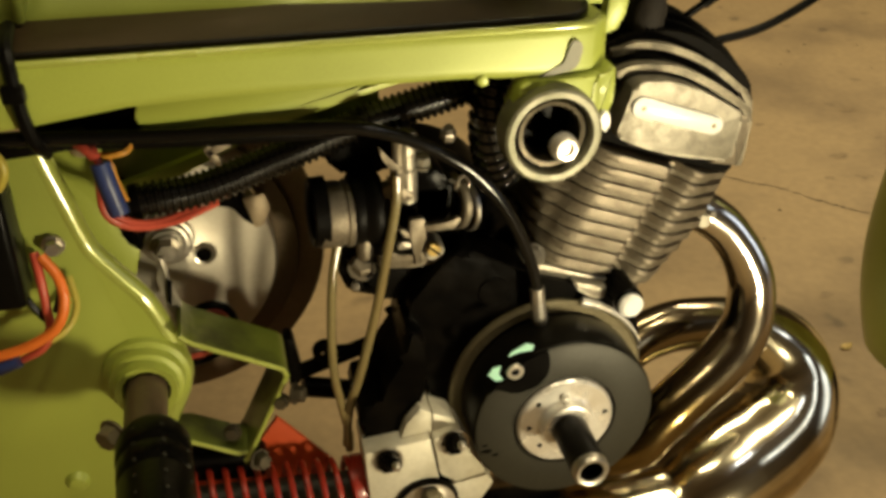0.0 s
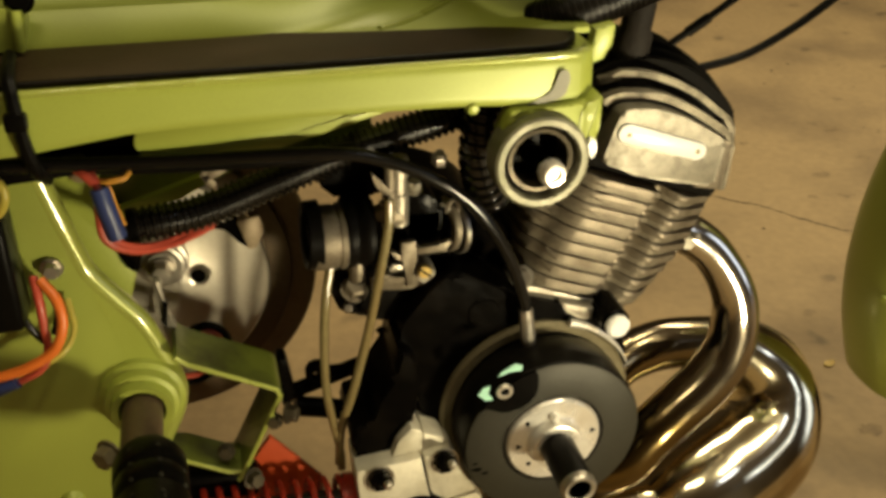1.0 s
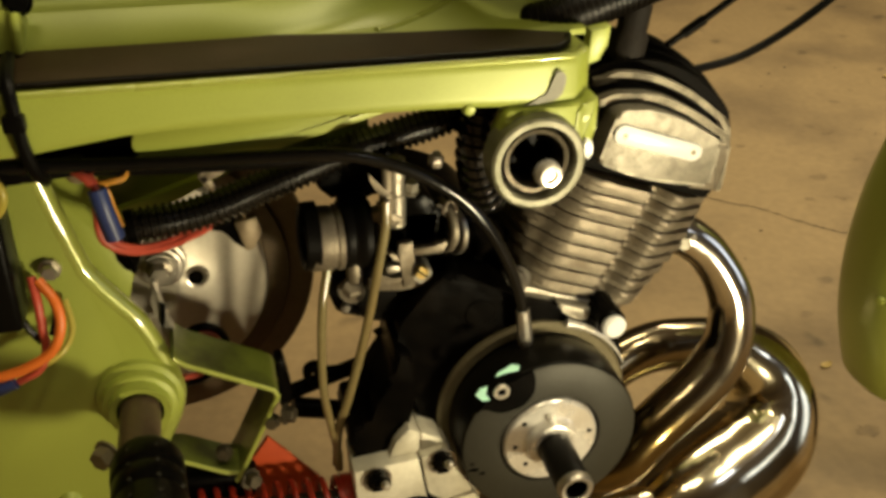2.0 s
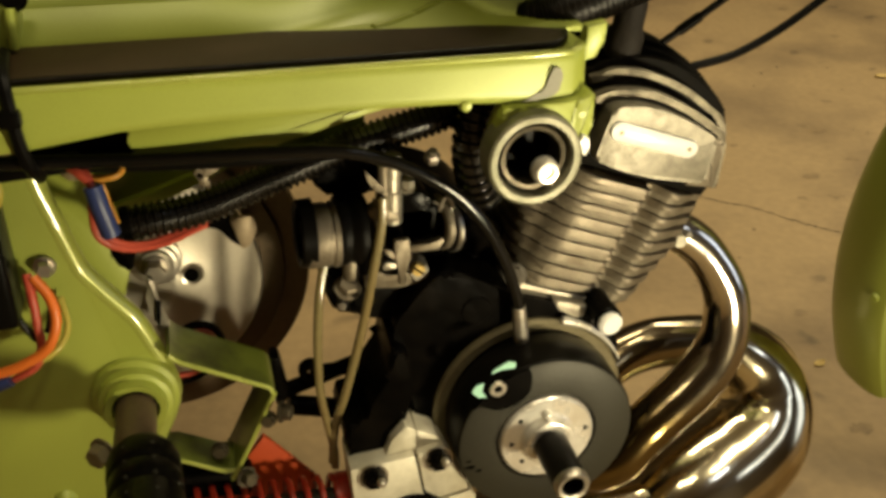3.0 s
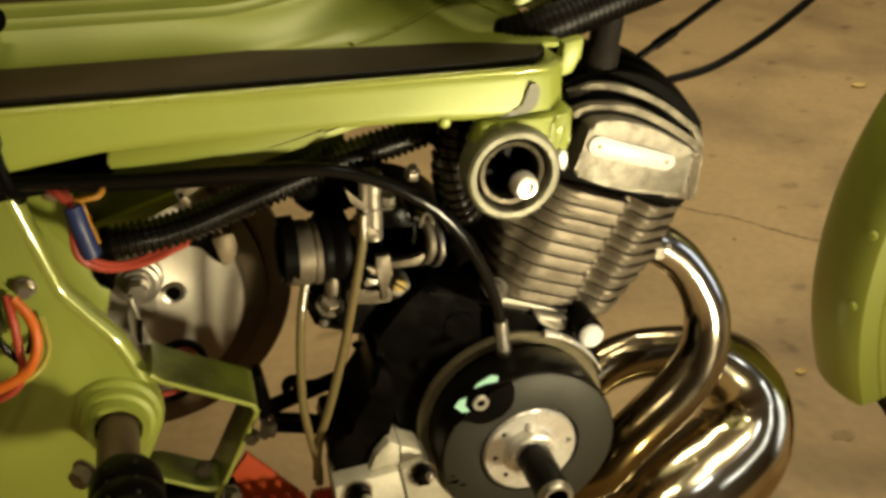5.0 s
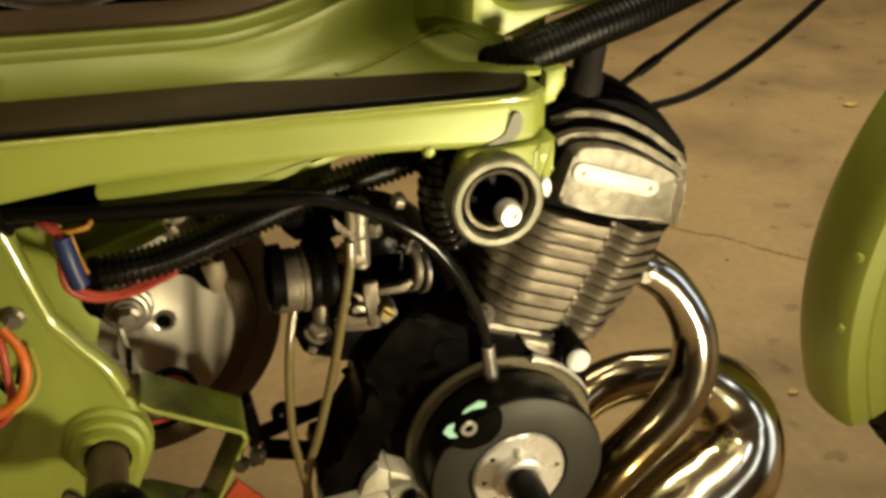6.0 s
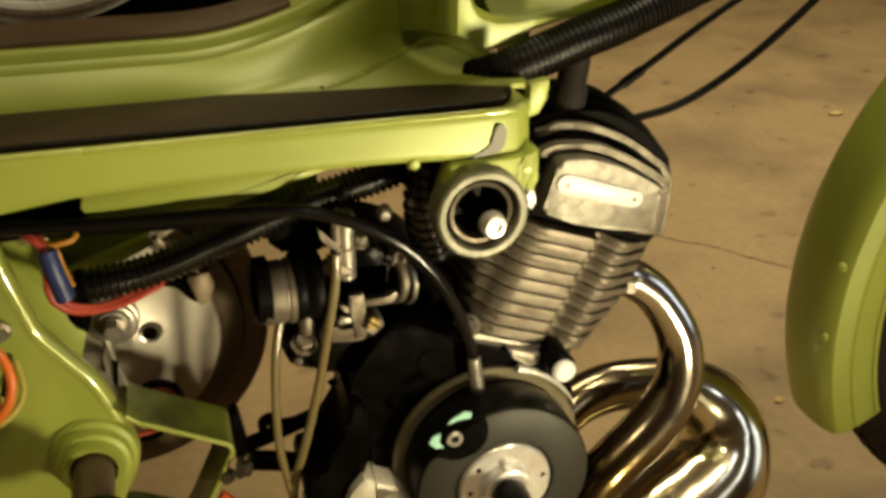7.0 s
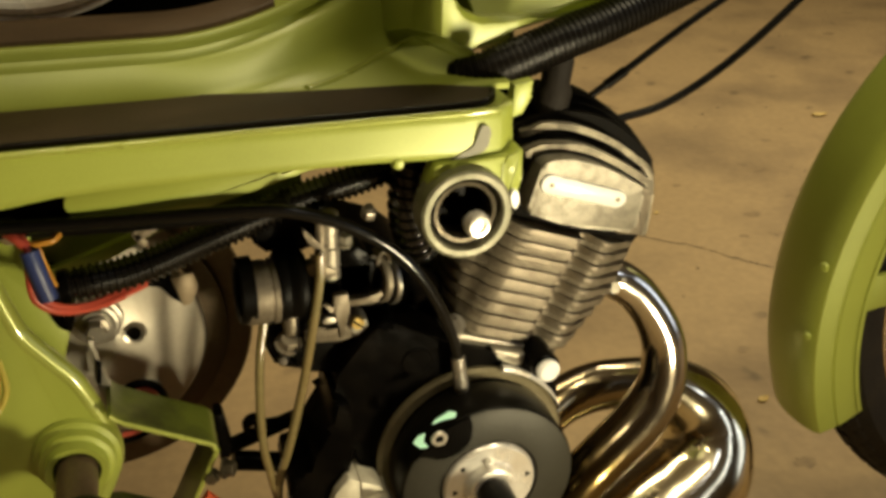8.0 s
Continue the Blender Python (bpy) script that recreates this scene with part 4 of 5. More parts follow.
for w, s in ((-0.024, 0.2045), (0.0255, 0.2060)):
    part("screw", lathe([(0, 0.0004), (0.0014, 0.0002), (0.0019, -0.001)], toward(*along(s, w, 0.0316)), 12), OLIVE, badge_ob)

# stud beside the cylinder foot
part("stud", joined(lathe([(0, 0.004), (0.0062, 0.004), (0.0082, 0.002), (0.0082, -0.010), (0, -0.010)], toward(0.038, 0.020, 0.308), 24)), PLATE, engine, "bright capped stud end")
part("stud_sleeve", lathe([(0.0065, 0.0), (0.0098, -0.004), (0.0098, -0.03), (0.0065, -0.03)], toward(0.038, 0.019, 0.3085), 24), BLACK, engine)
part("cylinder_nut", hexagon(0.006, 0.008, toward(*along(0.088, -0.043, 0.05), (-0.3, -0.8, 0.4)), 0.008), STEEL, engine)
part("plug_cap", lathe([(0, 0.022), (0.0085, 0.021), (0.010, 0.015), (0.010, 0.0), (0.012, -0.004), (0.012, -0.02)], Matrix.Translation((0.063, 0.092, 0.486)) @ Matrix.Rotation(radians(8), 4, "Y"), 24), TYRE, engine, "dusty dark plug cap")

# stator housing, flywheel, hub and shaft
house = [(0.056, -0.012), (0.058, -0.002), (0.0600, 0.000), (0.0660, 0.0005), (0.0680, -0.0015), (0.0685, -0.006), (0.0685, -0.026), (0.056, -0.026)]
part("stator_housing", lathe(house, toward(CX - 0.0005, 0.036, CZ + 0.0005), 96), OLIVE, engine, "dull cast stator housing ring")
lipc = []
for k in range(22):
    a = radians(24 + 50 * k / 21)
    lipc.append(Vector((CX + 0.0700 * math.cos(a), 0.0345, CZ + 0.0700 * math.sin(a))))
part("housing_lip", sweep(lipc, [0.0006 + 0.0026 * k / 21 for k in range(22)], 10), BRIGHT, engine, "bright worn lip of the housing")
drum = [(0, -0.034), (0.0600, -0.034), (0.0612, -0.032), (0.0612, -0.0020), (0.0604, -0.0006), (0.0590, 0.0), (0.036, 0.0), (0.0352, -0.002), (0.0, -0.002)]
flywheel = part("flywheel", lathe(drum, toward(CX, 0.0, CZ), 128), DRUM, engine, "black steel flywheel drum")
part("flywheel_face", lathe([(0.0345, -0.001), (0.0352, 0.0008), (0.0586, 0.0008), (0.0602, 0.0), (0.0602, -0.001)], toward(CX, 0.0, CZ), 128), FLYFACE, flywheel, "grey dull machined face")
for x, z, turn, size in ((-0.062, 0.222, 30, 0.0045), (-0.056, 0.218, -20, 0.0030), (-0.063, 0.2270, 70, 0.0022)):
    part("oil_smear", plate(rounded([(x - size, z), (x, z + size * 0.35), (x + size, z + 0.0008), (x + size * 0.4, z - size * 0.4)], 0.001, 2), -0.0012, -0.0006, 0), OILY, flywheel, "dark smear of oil", smooth=False)
hub = [(0, 0.006), (0.0120, 0.0092), (0.0150, 0.0098), (0.0168, 0.0092), (0.0178, 0.0070), (0.0184, 0.0032), (0.0196, 0.0022), (0.031, 0.0022), (0.0325, 0.0008), (0.0330, -0.002), (0, -0.002)]
hub_ob = part("hub", lathe(hub, toward(CX, 0.0, CZ), 72), BRIGHT, engine, "bright machined aluminium hub with pin holes")
for k, (x, z) in enumerate(((-0.0339, 0.2371), (0.0176, 0.2420), (-0.0285, 0.2555), (-0.0260, 0.2215))):
    part("pin_hole", lathe([(0, 0.0003), (0.0026 if k < 2 else 0.0017, 0.0003), (0.0028 if k < 2 else 0.0019, -0.001)], toward(x, -0.0022, z), 3 if k < 2 else 14), BLACK, hub_ob, smooth=False)
part("locating_pin", lathe([(0, 0.0045), (0.0022, 0.0040), (0.0028, 0.0022), (0.0028, -0.001)], toward(*(-0.0110, -0.0030, 0.2589)), 16), BRIGHT, hub_ob)
shaft = [(0, 0.030), (0.0070, 0.030), (0.0074, 0.0495), (0.0105, 0.0505), (0.0113, 0.0485), (0.0113, 0.030), (0.0116, 0.026), (0.0116, 0.004), (0, 0.004)]
part("shaft", lathe(shaft, toward(CX, 0.0, CZ), 36), SLEEVE, engine, "dark oily crank sleeve with an open end")
part("shaft_collar", lathe([(0.0074, 0.046), (0.0077, 0.0512), (0.0100, 0.0518), (0.0114, 0.050), (0.0116, 0.046)], toward(CX, 0.0, CZ), 36), STEEL, engine, "worn steel end of the sleeve")

# printed dark patch on the flywheel
patch = [(-0.0716, 0.2762), (-0.0740, 0.2882), (-0.0662, 0.3042), (-0.0526, 0.3139), (-0.0362, 0.3181), (-0.0262, 0.3045), (-0.0220, 0.2902), (-0.0225, 0.2782), (-0.0301, 0.2696), (-0.0442, 0.2662), (-0.0565, 0.2721), (-0.0640, 0.2712)]
patch = [(CX + (x - CX) * min(1.0, 0.0603 / math.hypot(x - CX, z - CZ)), CZ + (z - CZ) * min(1.0, 0.0603 / math.hypot(x - CX, z - CZ))) for x, z in rounded(patch, 0.004, 4)]
sticker = part("data_patch", plate(patch, -0.0016, 0.001, 0.0003), BLACK, engine, "glossy black marked patch with pale timing marks")
part("timing_mark", plate([(-0.0499, 0.2966), (-0.0478, 0.2997), (-0.0387, 0.3047), (-0.0338, 0.3030), (-0.0343, 0.2992), (-0.0429, 0.2989)], -0.0021, -0.0012, 0), WHITE, sticker, smooth=False)
part("timing_mark", plate([(-0.0625, 0.2847), (-0.0593, 0.2894), (-0.0545, 0.2904), (-0.0555, 0.2843), (-0.0523, 0.2793), (-0.0576, 0.2794)], -0.0021, -0.0012, 0), WHITE, sticker, smooth=False)
part("eyelet", lathe([(0.0026, 0.0), (0.0030, 0.0012), (0.0052, 0.0012), (0.0058, 0.0)], toward(*((-0.0448, -0.0014, 0.2842))), 24), STEEL, sticker)

# ---- carburettor ----
carb = thing("carburettor", (-0.10, 0.07, 0.31), "small black and bare-metal carburettor with an open mouth", "carburettor")
XAX = (-1, -0.05, 0.03)


def across(point, profile, way=XAX, sides=40):
    """A turned body on an axis that runs across the carburettor."""
    return lathe(profile, toward(*point, way), sides)


part("mouth", across((-0.1533, 0.0660, 0.3748), [(0.0165, -0.004), (0.0170, 0.0045), (0.0205, 0.0058), (0.0218, 0.0045), (0.0222, -0.004), (0.0165, -0.004)]), RUBBER, carb, "black rubber intake collar")
part("throat", across((-0.1435, 0.0660, 0.3724), [(0.0150, 0.0110), (0.0203, 0.0110), (0.0208, 0.0095), (0.0208, -0.0025), (0.0200, -0.0033), (0.0200, -0.0048), (0.0212, -0.0056), (0.0214, -0.0086), (0.0205, -0.0096), (0.0150, -0.0098)]), FINS, carb, "dull bare metal throat ring")
part("bellow", across((-0.1266, 0.0680, 0.3733), [(0.0, 0.0095), (0.0190, 0.0095), (0.0225, 0.0075), (0.0232, 0.0040), (0.0222, 0.0012), (0.0230, -0.0010), (0.0246, -0.0035), (0.0250, -0.0065), (0.0240, -0.0095), (0.0205, -0.0115), (0.0, -0.0115)], sides=56), RUBBER, carb, "glossy black rubber bellow")
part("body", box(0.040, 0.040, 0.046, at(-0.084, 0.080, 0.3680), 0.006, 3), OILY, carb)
part("body_block", plate(rounded([(-0.0950, 0.3955), (-0.0856, 0.3992), (-0.0769, 0.3967), (-0.0725, 0.3883), (-0.0731, 0.3738), (-0.0768, 0.3653), (-0.0947, 0.3658)], 0.003, 3), 0.060, 0.085, 0.002), BLACK, carb)
part("body_foot", plate(rounded([(-0.1477, 0.3515), (-0.1324, 0.3528), (-0.1179, 0.3475), (-0.1190, 0.3088), (-0.1283, 0.3137), (-0.1384, 0.3161), (-0.1443, 0.3321)], 0.003, 3), 0.064, 0.095, 0.003), BLACK, carb)
part("outlet_stub", lathe([(0.0, 0.0), (0.0052, 0.0), (0.0056, 0.001), (0.0056, 0.0130), (0.0048, 0.0142), (0.0, 0.0145)], toward(*(-0.1275, 0.0560, 0.3449), (0, 0, 1)), 24), FINS, carb, "bare alloy stub under the bellow")
part("outlet_nut", hexagon(0.0072, 0.007, toward(*(-0.1299, 0.0560, 0.3377), (0.1, -0.55, 0.8)), 0.0090), FINS, carb)
part("drain_screw", lathe([(0, 0.003), (0.0026, 0.0025), (0.0034, 0.0), (0.0034, -0.008)], toward(*(-0.1341, 0.0560, 0.3247), (-0.2, -0.85, 0.3)), 16), STEEL, carb)

# slide chamber: two alloy columns, with a cable guide and choke tabs
part("slide_chamber", lathe([(0.0064, -0.001), (0.0066, 0.020), (0.0058, 0.021), (0.0058, 0.030), (0.0066, 0.031), (0.0066, 0.044), (0.0, 0.046)], Matrix.Translation((-0.0996, 0.0600, 0.3810)), 28), ALLOY, carb, "bare alloy slide chamber")
part("choke_column", lathe([(0.0042, 0.0), (0.0044, 0.018), (0.0036, 0.019), (0.0036, 0.034), (0.0, 0.035)], Matrix.Translation((-0.1053, 0.0560, 0.3868)), 20), FINS, carb, "slim alloy choke column")
part("chamber_foot", plate(rounded([(-0.1159, 0.3931), (-0.1088, 0.3962), (-0.1032, 0.3917), (-0.0961, 0.3869), (-0.0976, 0.3832), (-0.1076, 0.3836), (-0.1154, 0.3868)], 0.0012, 2), 0.052, 0.062, 0.0012), FINS, carb)
part("choke_tab", plate(rounded([(-0.1183, 0.4215), (-0.1149, 0.4175), (-0.1048, 0.4066), (-0.1042, 0.4012), (-0.1084, 0.4017), (-0.1157, 0.4131)], 0.0012, 2), 0.050, 0.0525, 0.0007), FINS, carb)
part("choke_tab", plate(rounded([(-0.1136, 0.4015), (-0.1091, 0.4010), (-0.1050, 0.3959), (-0.1064, 0.3930), (-0.1120, 0.3975)], 0.0012, 2), 0.050, 0.053, 0.0007), FINS, carb)
part("cable_nut", hexagon(0.0046, 0.006, toward(*(-0.0886, 0.0660, 0.3999), (0.1, -0.2, 1)), 0.006), ALLOY, carb)

# throttle lever over the float bowl's flange
part("lever", joined(plate(rounded([(-0.1004, 0.3718), (-0.0909, 0.3722), (-0.0896, 0.3566), (-0.0933, 0.3554), (-0.0934, 0.3387), (-0.0979, 0.3393), (-0.0977, 0.3560), (-0.1013, 0.3589)], 0.0010, 2), 0.048, 0.054, 0.0012),
                     plate(rounded([(-0.0917, 0.3674), (-0.0748, 0.3670), (-0.0704, 0.3705), (-0.0674, 0.3677), (-0.0718, 0.3617), (-0.0910, 0.3617)], 0.0010, 2), 0.0485, 0.0535, 0.0012),
                     plate(rounded([(-0.1084, 0.3663), (-0.1048, 0.3659), (-0.0990, 0.3619), (-0.0991, 0.3578), (-0.1027, 0.3591)], 0.0008, 2), 0.0485, 0.0535, 0.0010)), FINS, carb, "bare alloy throttle lever")
part("bowl_flange", plate(rounded([(-0.1204, 0.3482), (-0.1117, 0.3495), (-0.1022, 0.3466), (-0.0926, 0.3462), (-0.0792, 0.3502), (-0.0777, 0.3416), (-0.0830, 0.3381), (-0.0986, 0.3369), (-0.1200, 0.3382)], 0.0016, 3), 0.050, 0.098, 0.0016), FINS, carb)
part("flange_tab", plate(rounded([(-0.1088, 0.3539), (-0.1059, 0.3568), (-0.0993, 0.3551), (-0.0987, 0.3509), (-0.1075, 0.3504)], 0.001, 2), 0.049, 0.056, 0.0012), ALLOY, carb)
part("float_bowl", plate(rounded([(-0.1233, 0.3368), (-0.0815, 0.3336), (-0.0808, 0.3248), (-0.0900, 0.3183), (-0.0977, 0.3097), (-0.1204, 0.3131), (-0.1269, 0.3202)], 0.005, 4), 0.056, 0.096, 0.004, 3), BLACK, carb)
part("screw_boss", lathe([(0.0, 0.003), (0.0056, 0.003), (0.0066, 0.001), (0.0070, -0.012)], toward(*(-0.0848, 0.0500, 0.3476)), 28), ALLOY, carb)
screw = part("jet_screw", lathe([(0, 0.0008), (0.0036, 0.0008), (0.0045, -0.0002), (0.0045, -0.004)], toward(*(-0.0858, 0.0455, 0.3503)), 24), BRASS, carb, "slotted brass screw")
part("slot", box(0.0095, 0.0008, 0.0014, Matrix.Translation((-0.0861, 0.0444, 0.3509)) @ pose(0, 0, 0, 0, 40, 0), 0), OILY, screw, smooth=False)

# outlet side: clamp rings, wire clip and the pipe to the cylinder
part("clamp_ring", across((-0.0684, 0.0640, 0.3737), [(0.0125, 0.0025), (0.0170, 0.0025), (0.0182, 0.0012), (0.0182, -0.0018), (0.0170, -0.0030), (0.0125, -0.0030)], (-1, -0.30, 0.04)), FINS, carb, "bright metal clamp ring")
part("clamp_ring", across((-0.0605, 0.0680, 0.3683), [(0.0120, 0.0018), (0.0168, 0.0018), (0.0176, 0.0008), (0.0176, -0.0012), (0.0165, -0.0020), (0.0120, -0.0020)], (-1, -0.30, 0.04)), STEEL, carb, "thin bright clamp ring")
part("flange", across((-0.0638, 0.0700, 0.3694), [(0.0, 0.010), (0.0165, 0.010), (0.0168, -0.010), (0.0, -0.010)], (-1, -0.30, 0.04)), BLACK, carb)
part("clip", pipe([(-0.0698, 0.0560, 0.3859), (-0.0671, 0.0550, 0.3940), (-0.0635, 0.0550, 0.3936), (-0.0616, 0.0550, 0.3886), (-0.0648, 0.0550, 0.3850), (-0.0683, 0.0560, 0.3889), (-0.0730, 0.0580, 0.3917)], 0.0011, 8, 5), STEEL, carb, "thin wire clip")
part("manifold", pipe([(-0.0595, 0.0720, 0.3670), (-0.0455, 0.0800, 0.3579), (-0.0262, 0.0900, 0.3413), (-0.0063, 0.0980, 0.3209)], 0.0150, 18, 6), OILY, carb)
part("boot", plate(rounded([(-0.1489, 0.4037), (-0.1335, 0.3886), (-0.1243, 0.3904), (-0.1116, 0.3870), (-0.0946, 0.4051), (-0.0908, 0.4196), (-0.1124, 0.4232), (-0.1359, 0.4151)], 0.006, 4), 0.082, 0.11, 0.005, 3), RUBBER, carb, "black rubber cable boot")
part("banjo", joined(hexagon(0.0052, 0.006, toward(*(-0.0716, 0.0700, 0.4146), (0, -0.4, 0.9)), 0.0), lathe([(0, 0.009), (0.003, 0.009), (0.0034, 0.0)], toward(*(-0.0716, 0.0700, 0.4146), (0, -0.4, 0.9)), 12)), STEEL, carb)

# ---- exhaust ----
exhaust = thing("exhaust_pipe", (0.12, 0.09, 0.10), "brown-tinted chrome exhaust pipe coiling into a fat chamber", "exhaust")
line = spline([(0.098, 0.108, 0.333), (0.1236, 0.1040, 0.3235), (0.1367, 0.1020, 0.3153), (0.1474, 0.1000, 0.3053), (0.1592, 0.0960, 0.2882), (0.1673, 0.0920, 0.2692), (0.1691, 0.0880, 0.2508), (0.1658, 0.0830, 0.2335), (0.1564, 0.0780, 0.2170), (0.1387, 0.0720, 0.2015), (0.1161, 0.0660, 0.1870), (0.0942, 0.0610, 0.1718), (0.0724, 0.0600, 0.1493), (0.050, 0.074, 0.137), (0.046, 0.098, 0.145)], 10)
n = len(line)
part("header", sweep(line, [0.0160 + 0.0044 * min(1.0, max(0.0, i / n - 0.25) / 0.35) for i in range(n)], 36), BROWNED, exhaust, "chrome header bend, browner lower down")
part("clamp_bolt", hexagon(0.0056, 0.008, toward(*(0.1100, 0.0760, 0.3340), (-0.1, -0.95, 0.1)), 0.0), COVER, exhaust, "pale worn clamp bolt head")
part("clamp_bolt", lathe([(0, 0.005), (0.0024, 0.005), (0.0028, -0.012)], toward(*(0.1173, 0.0780, 0.3357), (0.2, -0.9, 0.2)), 12), STEEL, exhaust)
# the coil rises behind the header, turns forward and swells into the chamber
line = spline([(0.046, 0.098, 0.145), (0.0759, 0.1160, 0.1762), (0.0879, 0.1270, 0.1862), (0.1107, 0.1370, 0.1921), (0.1451, 0.1450, 0.1927), (0.1910, 0.1500, 0.1845), (0.2110, 0.1500, 0.1778), (0.2271, 0.1470, 0.1664), (0.2415, 0.1420, 0.1504), (0.2480, 0.1340, 0.1327), (0.2450, 0.1240, 0.1144), (0.2322, 0.1130, 0.0975), (0.2095, 0.1040, 0.0844), (0.1853, 0.0970, 0.0754), (0.1590, 0.0900, 0.0653), (0.1240, 0.0840, 0.0462), (0.06, 0.085, 0.048), (-0.02, 0.095, 0.045), (-0.10, 0.10, 0.045)], 12)
n = len(line)
sizes = [float(np.interp(i / 12, range(19), (0.0172, 0.0185, 0.0191, 0.0203, 0.0216, 0.0225, 0.0257, 0.0304, 0.0350, 0.0402, 0.0440, 0.0474, 0.0500, 0.0518, 0.0519, 0.0522, 0.0490, 0.0490, 0.0490))) for i in range(n)]
part("coil", sweep(line[:80], sizes[:80], 40), BROWNED, exhaust, "brown chrome pipe coiling behind the header")
chamber = part("chamber", sweep(line[62:], sizes[62:], 64), CHAMBER, exhaust, "polished chrome expansion chamber")
seam = []
for i in range(66, 162):
    t = (line[i + 1] - line[i - 1]).normalized()
    seam.append(line[i] + Vector((-t.z, 0, t.x)).normalized() * (sizes[i] - 0.0002))
part("seam", sweep(seam, 0.0018, 8), CHROME, chamber, "raised weld seam along the outer bend")

# ---- shock absorber, block and orange panel ----
shock = thing("shock_absorber", (-0.19, 0.03, 0.19), "red coil spring shock absorber with a dusty damper", "shock absorber")
coil = []
for k in range(640):
    t = k / 639
    a = math.tau * 12 * t
    x = -0.262 + 0.122 * t
    z0 = 0.177 + 0.008 * (1 - t)
    coil.append(Vector((x, 0.036 + 0.0185 * math.cos(a), z0 + 0.0185 * math.sin(a))))
part("spring", sweep(coil, 0.0022, 8), RED, shock, "red enamelled coil spring")
part("damper", pipe([(-0.275, 0.036, 0.186), (-0.20, 0.036, 0.181), (-0.135, 0.036, 0.177)], 0.010, 16, 4), FLYFACE, shock, "dark dusty damper tube")
part("end_cap", lathe([(0, 0.004), (0.018, 0.004), (0.021, 0.0), (0.021, -0.008), (0, -0.008)], toward(-0.139, 0.036, 0.177, (1, 0, -0.05)), 28), RED, shock)

panel = part("orange_sheet", plate([(-0.192, 0.224), (-0.158, 0.181), (-0.158, 0.12), (-0.250, 0.12), (-0.250, 0.178), (-0.215, 0.190)], 0.062, 0.066, 0.0008), ORANGE)
tagged(panel, "bright orange sheet metal behind the red spring", "sheet metal")

mount = thing("engine_mount_block", (-0.10, 0.03, 0.19), "pale cast alloy mounting block with dark nuts", "mounting block")
part("upper", plate(rounded([(-0.1158, 0.2213), (-0.1102, 0.2365), (-0.1010, 0.2475), (-0.0936, 0.2433), (-0.0937, 0.2228)], 0.0008, 2), 0.020, 0.06, 0.0005), CREAM, mount)
part("upper", plate(rounded([(-0.0928, 0.2427), (-0.0799, 0.2360), (-0.0745, 0.2273), (-0.0929, 0.2231)], 0.0008, 2), 0.020, 0.06, 0.0005), CREAM, mount)
part("face", plate(rounded([(-0.1398, 0.2234), (-0.0960, 0.2272), (-0.0911, 0.1968), (-0.0852, 0.1636), (-0.1363, 0.1645)], 0.0012, 2), 0.013, 0.050, 0.0010), CREAM, mount)
part("face", plate(rounded([(-0.0944, 0.2274), (-0.0755, 0.2314), (-0.0577, 0.1909), (-0.0790, 0.1866), (-0.0892, 0.1954)], 0.0012, 2), 0.013, 0.050, 0.0010), CREAM, mount)
part("face", plate(rounded([(-0.0805, 0.1849), (-0.0568, 0.1886), (-0.0519, 0.1809), (-0.0627, 0.1628), (-0.0812, 0.1627)], 0.0012, 2), 0.013, 0.050, 0.0010), CREAM, mount)
part("joint", plate([(-0.1347, 0.2099), (-0.0750, 0.2202), (-0.0565, 0.1797), (-0.0622, 0.1587), (-0.1306, 0.1631)], 0.0235, 0.048, 0), OILY, mount, "dark oily joint between the blocks", smooth=False)
for (x, y, z), tip in (((-0.1249, 0.0120, 0.2155), (-0.1214, -0.0040, 0.2227)), ((-0.0806, 0.0120, 0.2222), (-0.0786, -0.0040, 0.2320))):
    nut = part("nut", joined(hexagon(0.0066, 0.006, toward(x, y, z), 0.0092), pipe([(x + 0.001, y + 0.002, z - 0.001), (tip[0], tip[1] + 0.004, tip[2] - 0.001)], 0.0044, 10, 1)), OILY, mount, "dark oily nut on a threaded stud")
    part("stud_tip", lathe([(0, 0.002), (0.0020, 0.0016), (0.0030, 0.0), (0.0030, -0.003)], toward(*tip), 14), STEEL, nut)
    part("washer", lathe([(0.004, 0.0010), (0.0105, 0.0010), (0.0108, 0.0)], toward(x, 0.0128, z), 24), STEEL, mount)
part("round_cover", lathe([(0, 0.005), (0.012, 0.005), (0.014, 0.0035), (0.0195, 0.003), (0.0205, 0.001)], toward(*(-0.0988, 0.0125, 0.1723)), 48), STEEL, mount)
part("cover_rim", lathe([(0.0195, 0.0), (0.0200, 0.0042), (0.0215, 0.0042), (0.0222, 0.0)], toward(*(-0.0988, 0.0125, 0.1723)), 48), OILY, mount, "dark rim round the cover")
part("nut", hexagon(0.0075, 0.008, toward(*(-0.0968, 0.0070, 0.1832))), OLIVE, mount)

# ---- belt pulley ----
PX, PY, PZ = -0.262, 0.150, 0.305
pulley = thing("drive_pulley", (PX, PY, PZ), "satin grey steel pulley disc with a brown rim", "pulley")
bm = lathe([(0, 0.014), (0.02, 0.014), (0.024, 0.010), (0.055, 0.006), (0.062, 0.0054), (0.082, 0.0038), (0.084, 0.001), (0.084, -0.004), (0.062, -0.004), (0, -0.004)], toward(PX, PY, PZ), 80)
part("disc", bm, DISC, pulley)
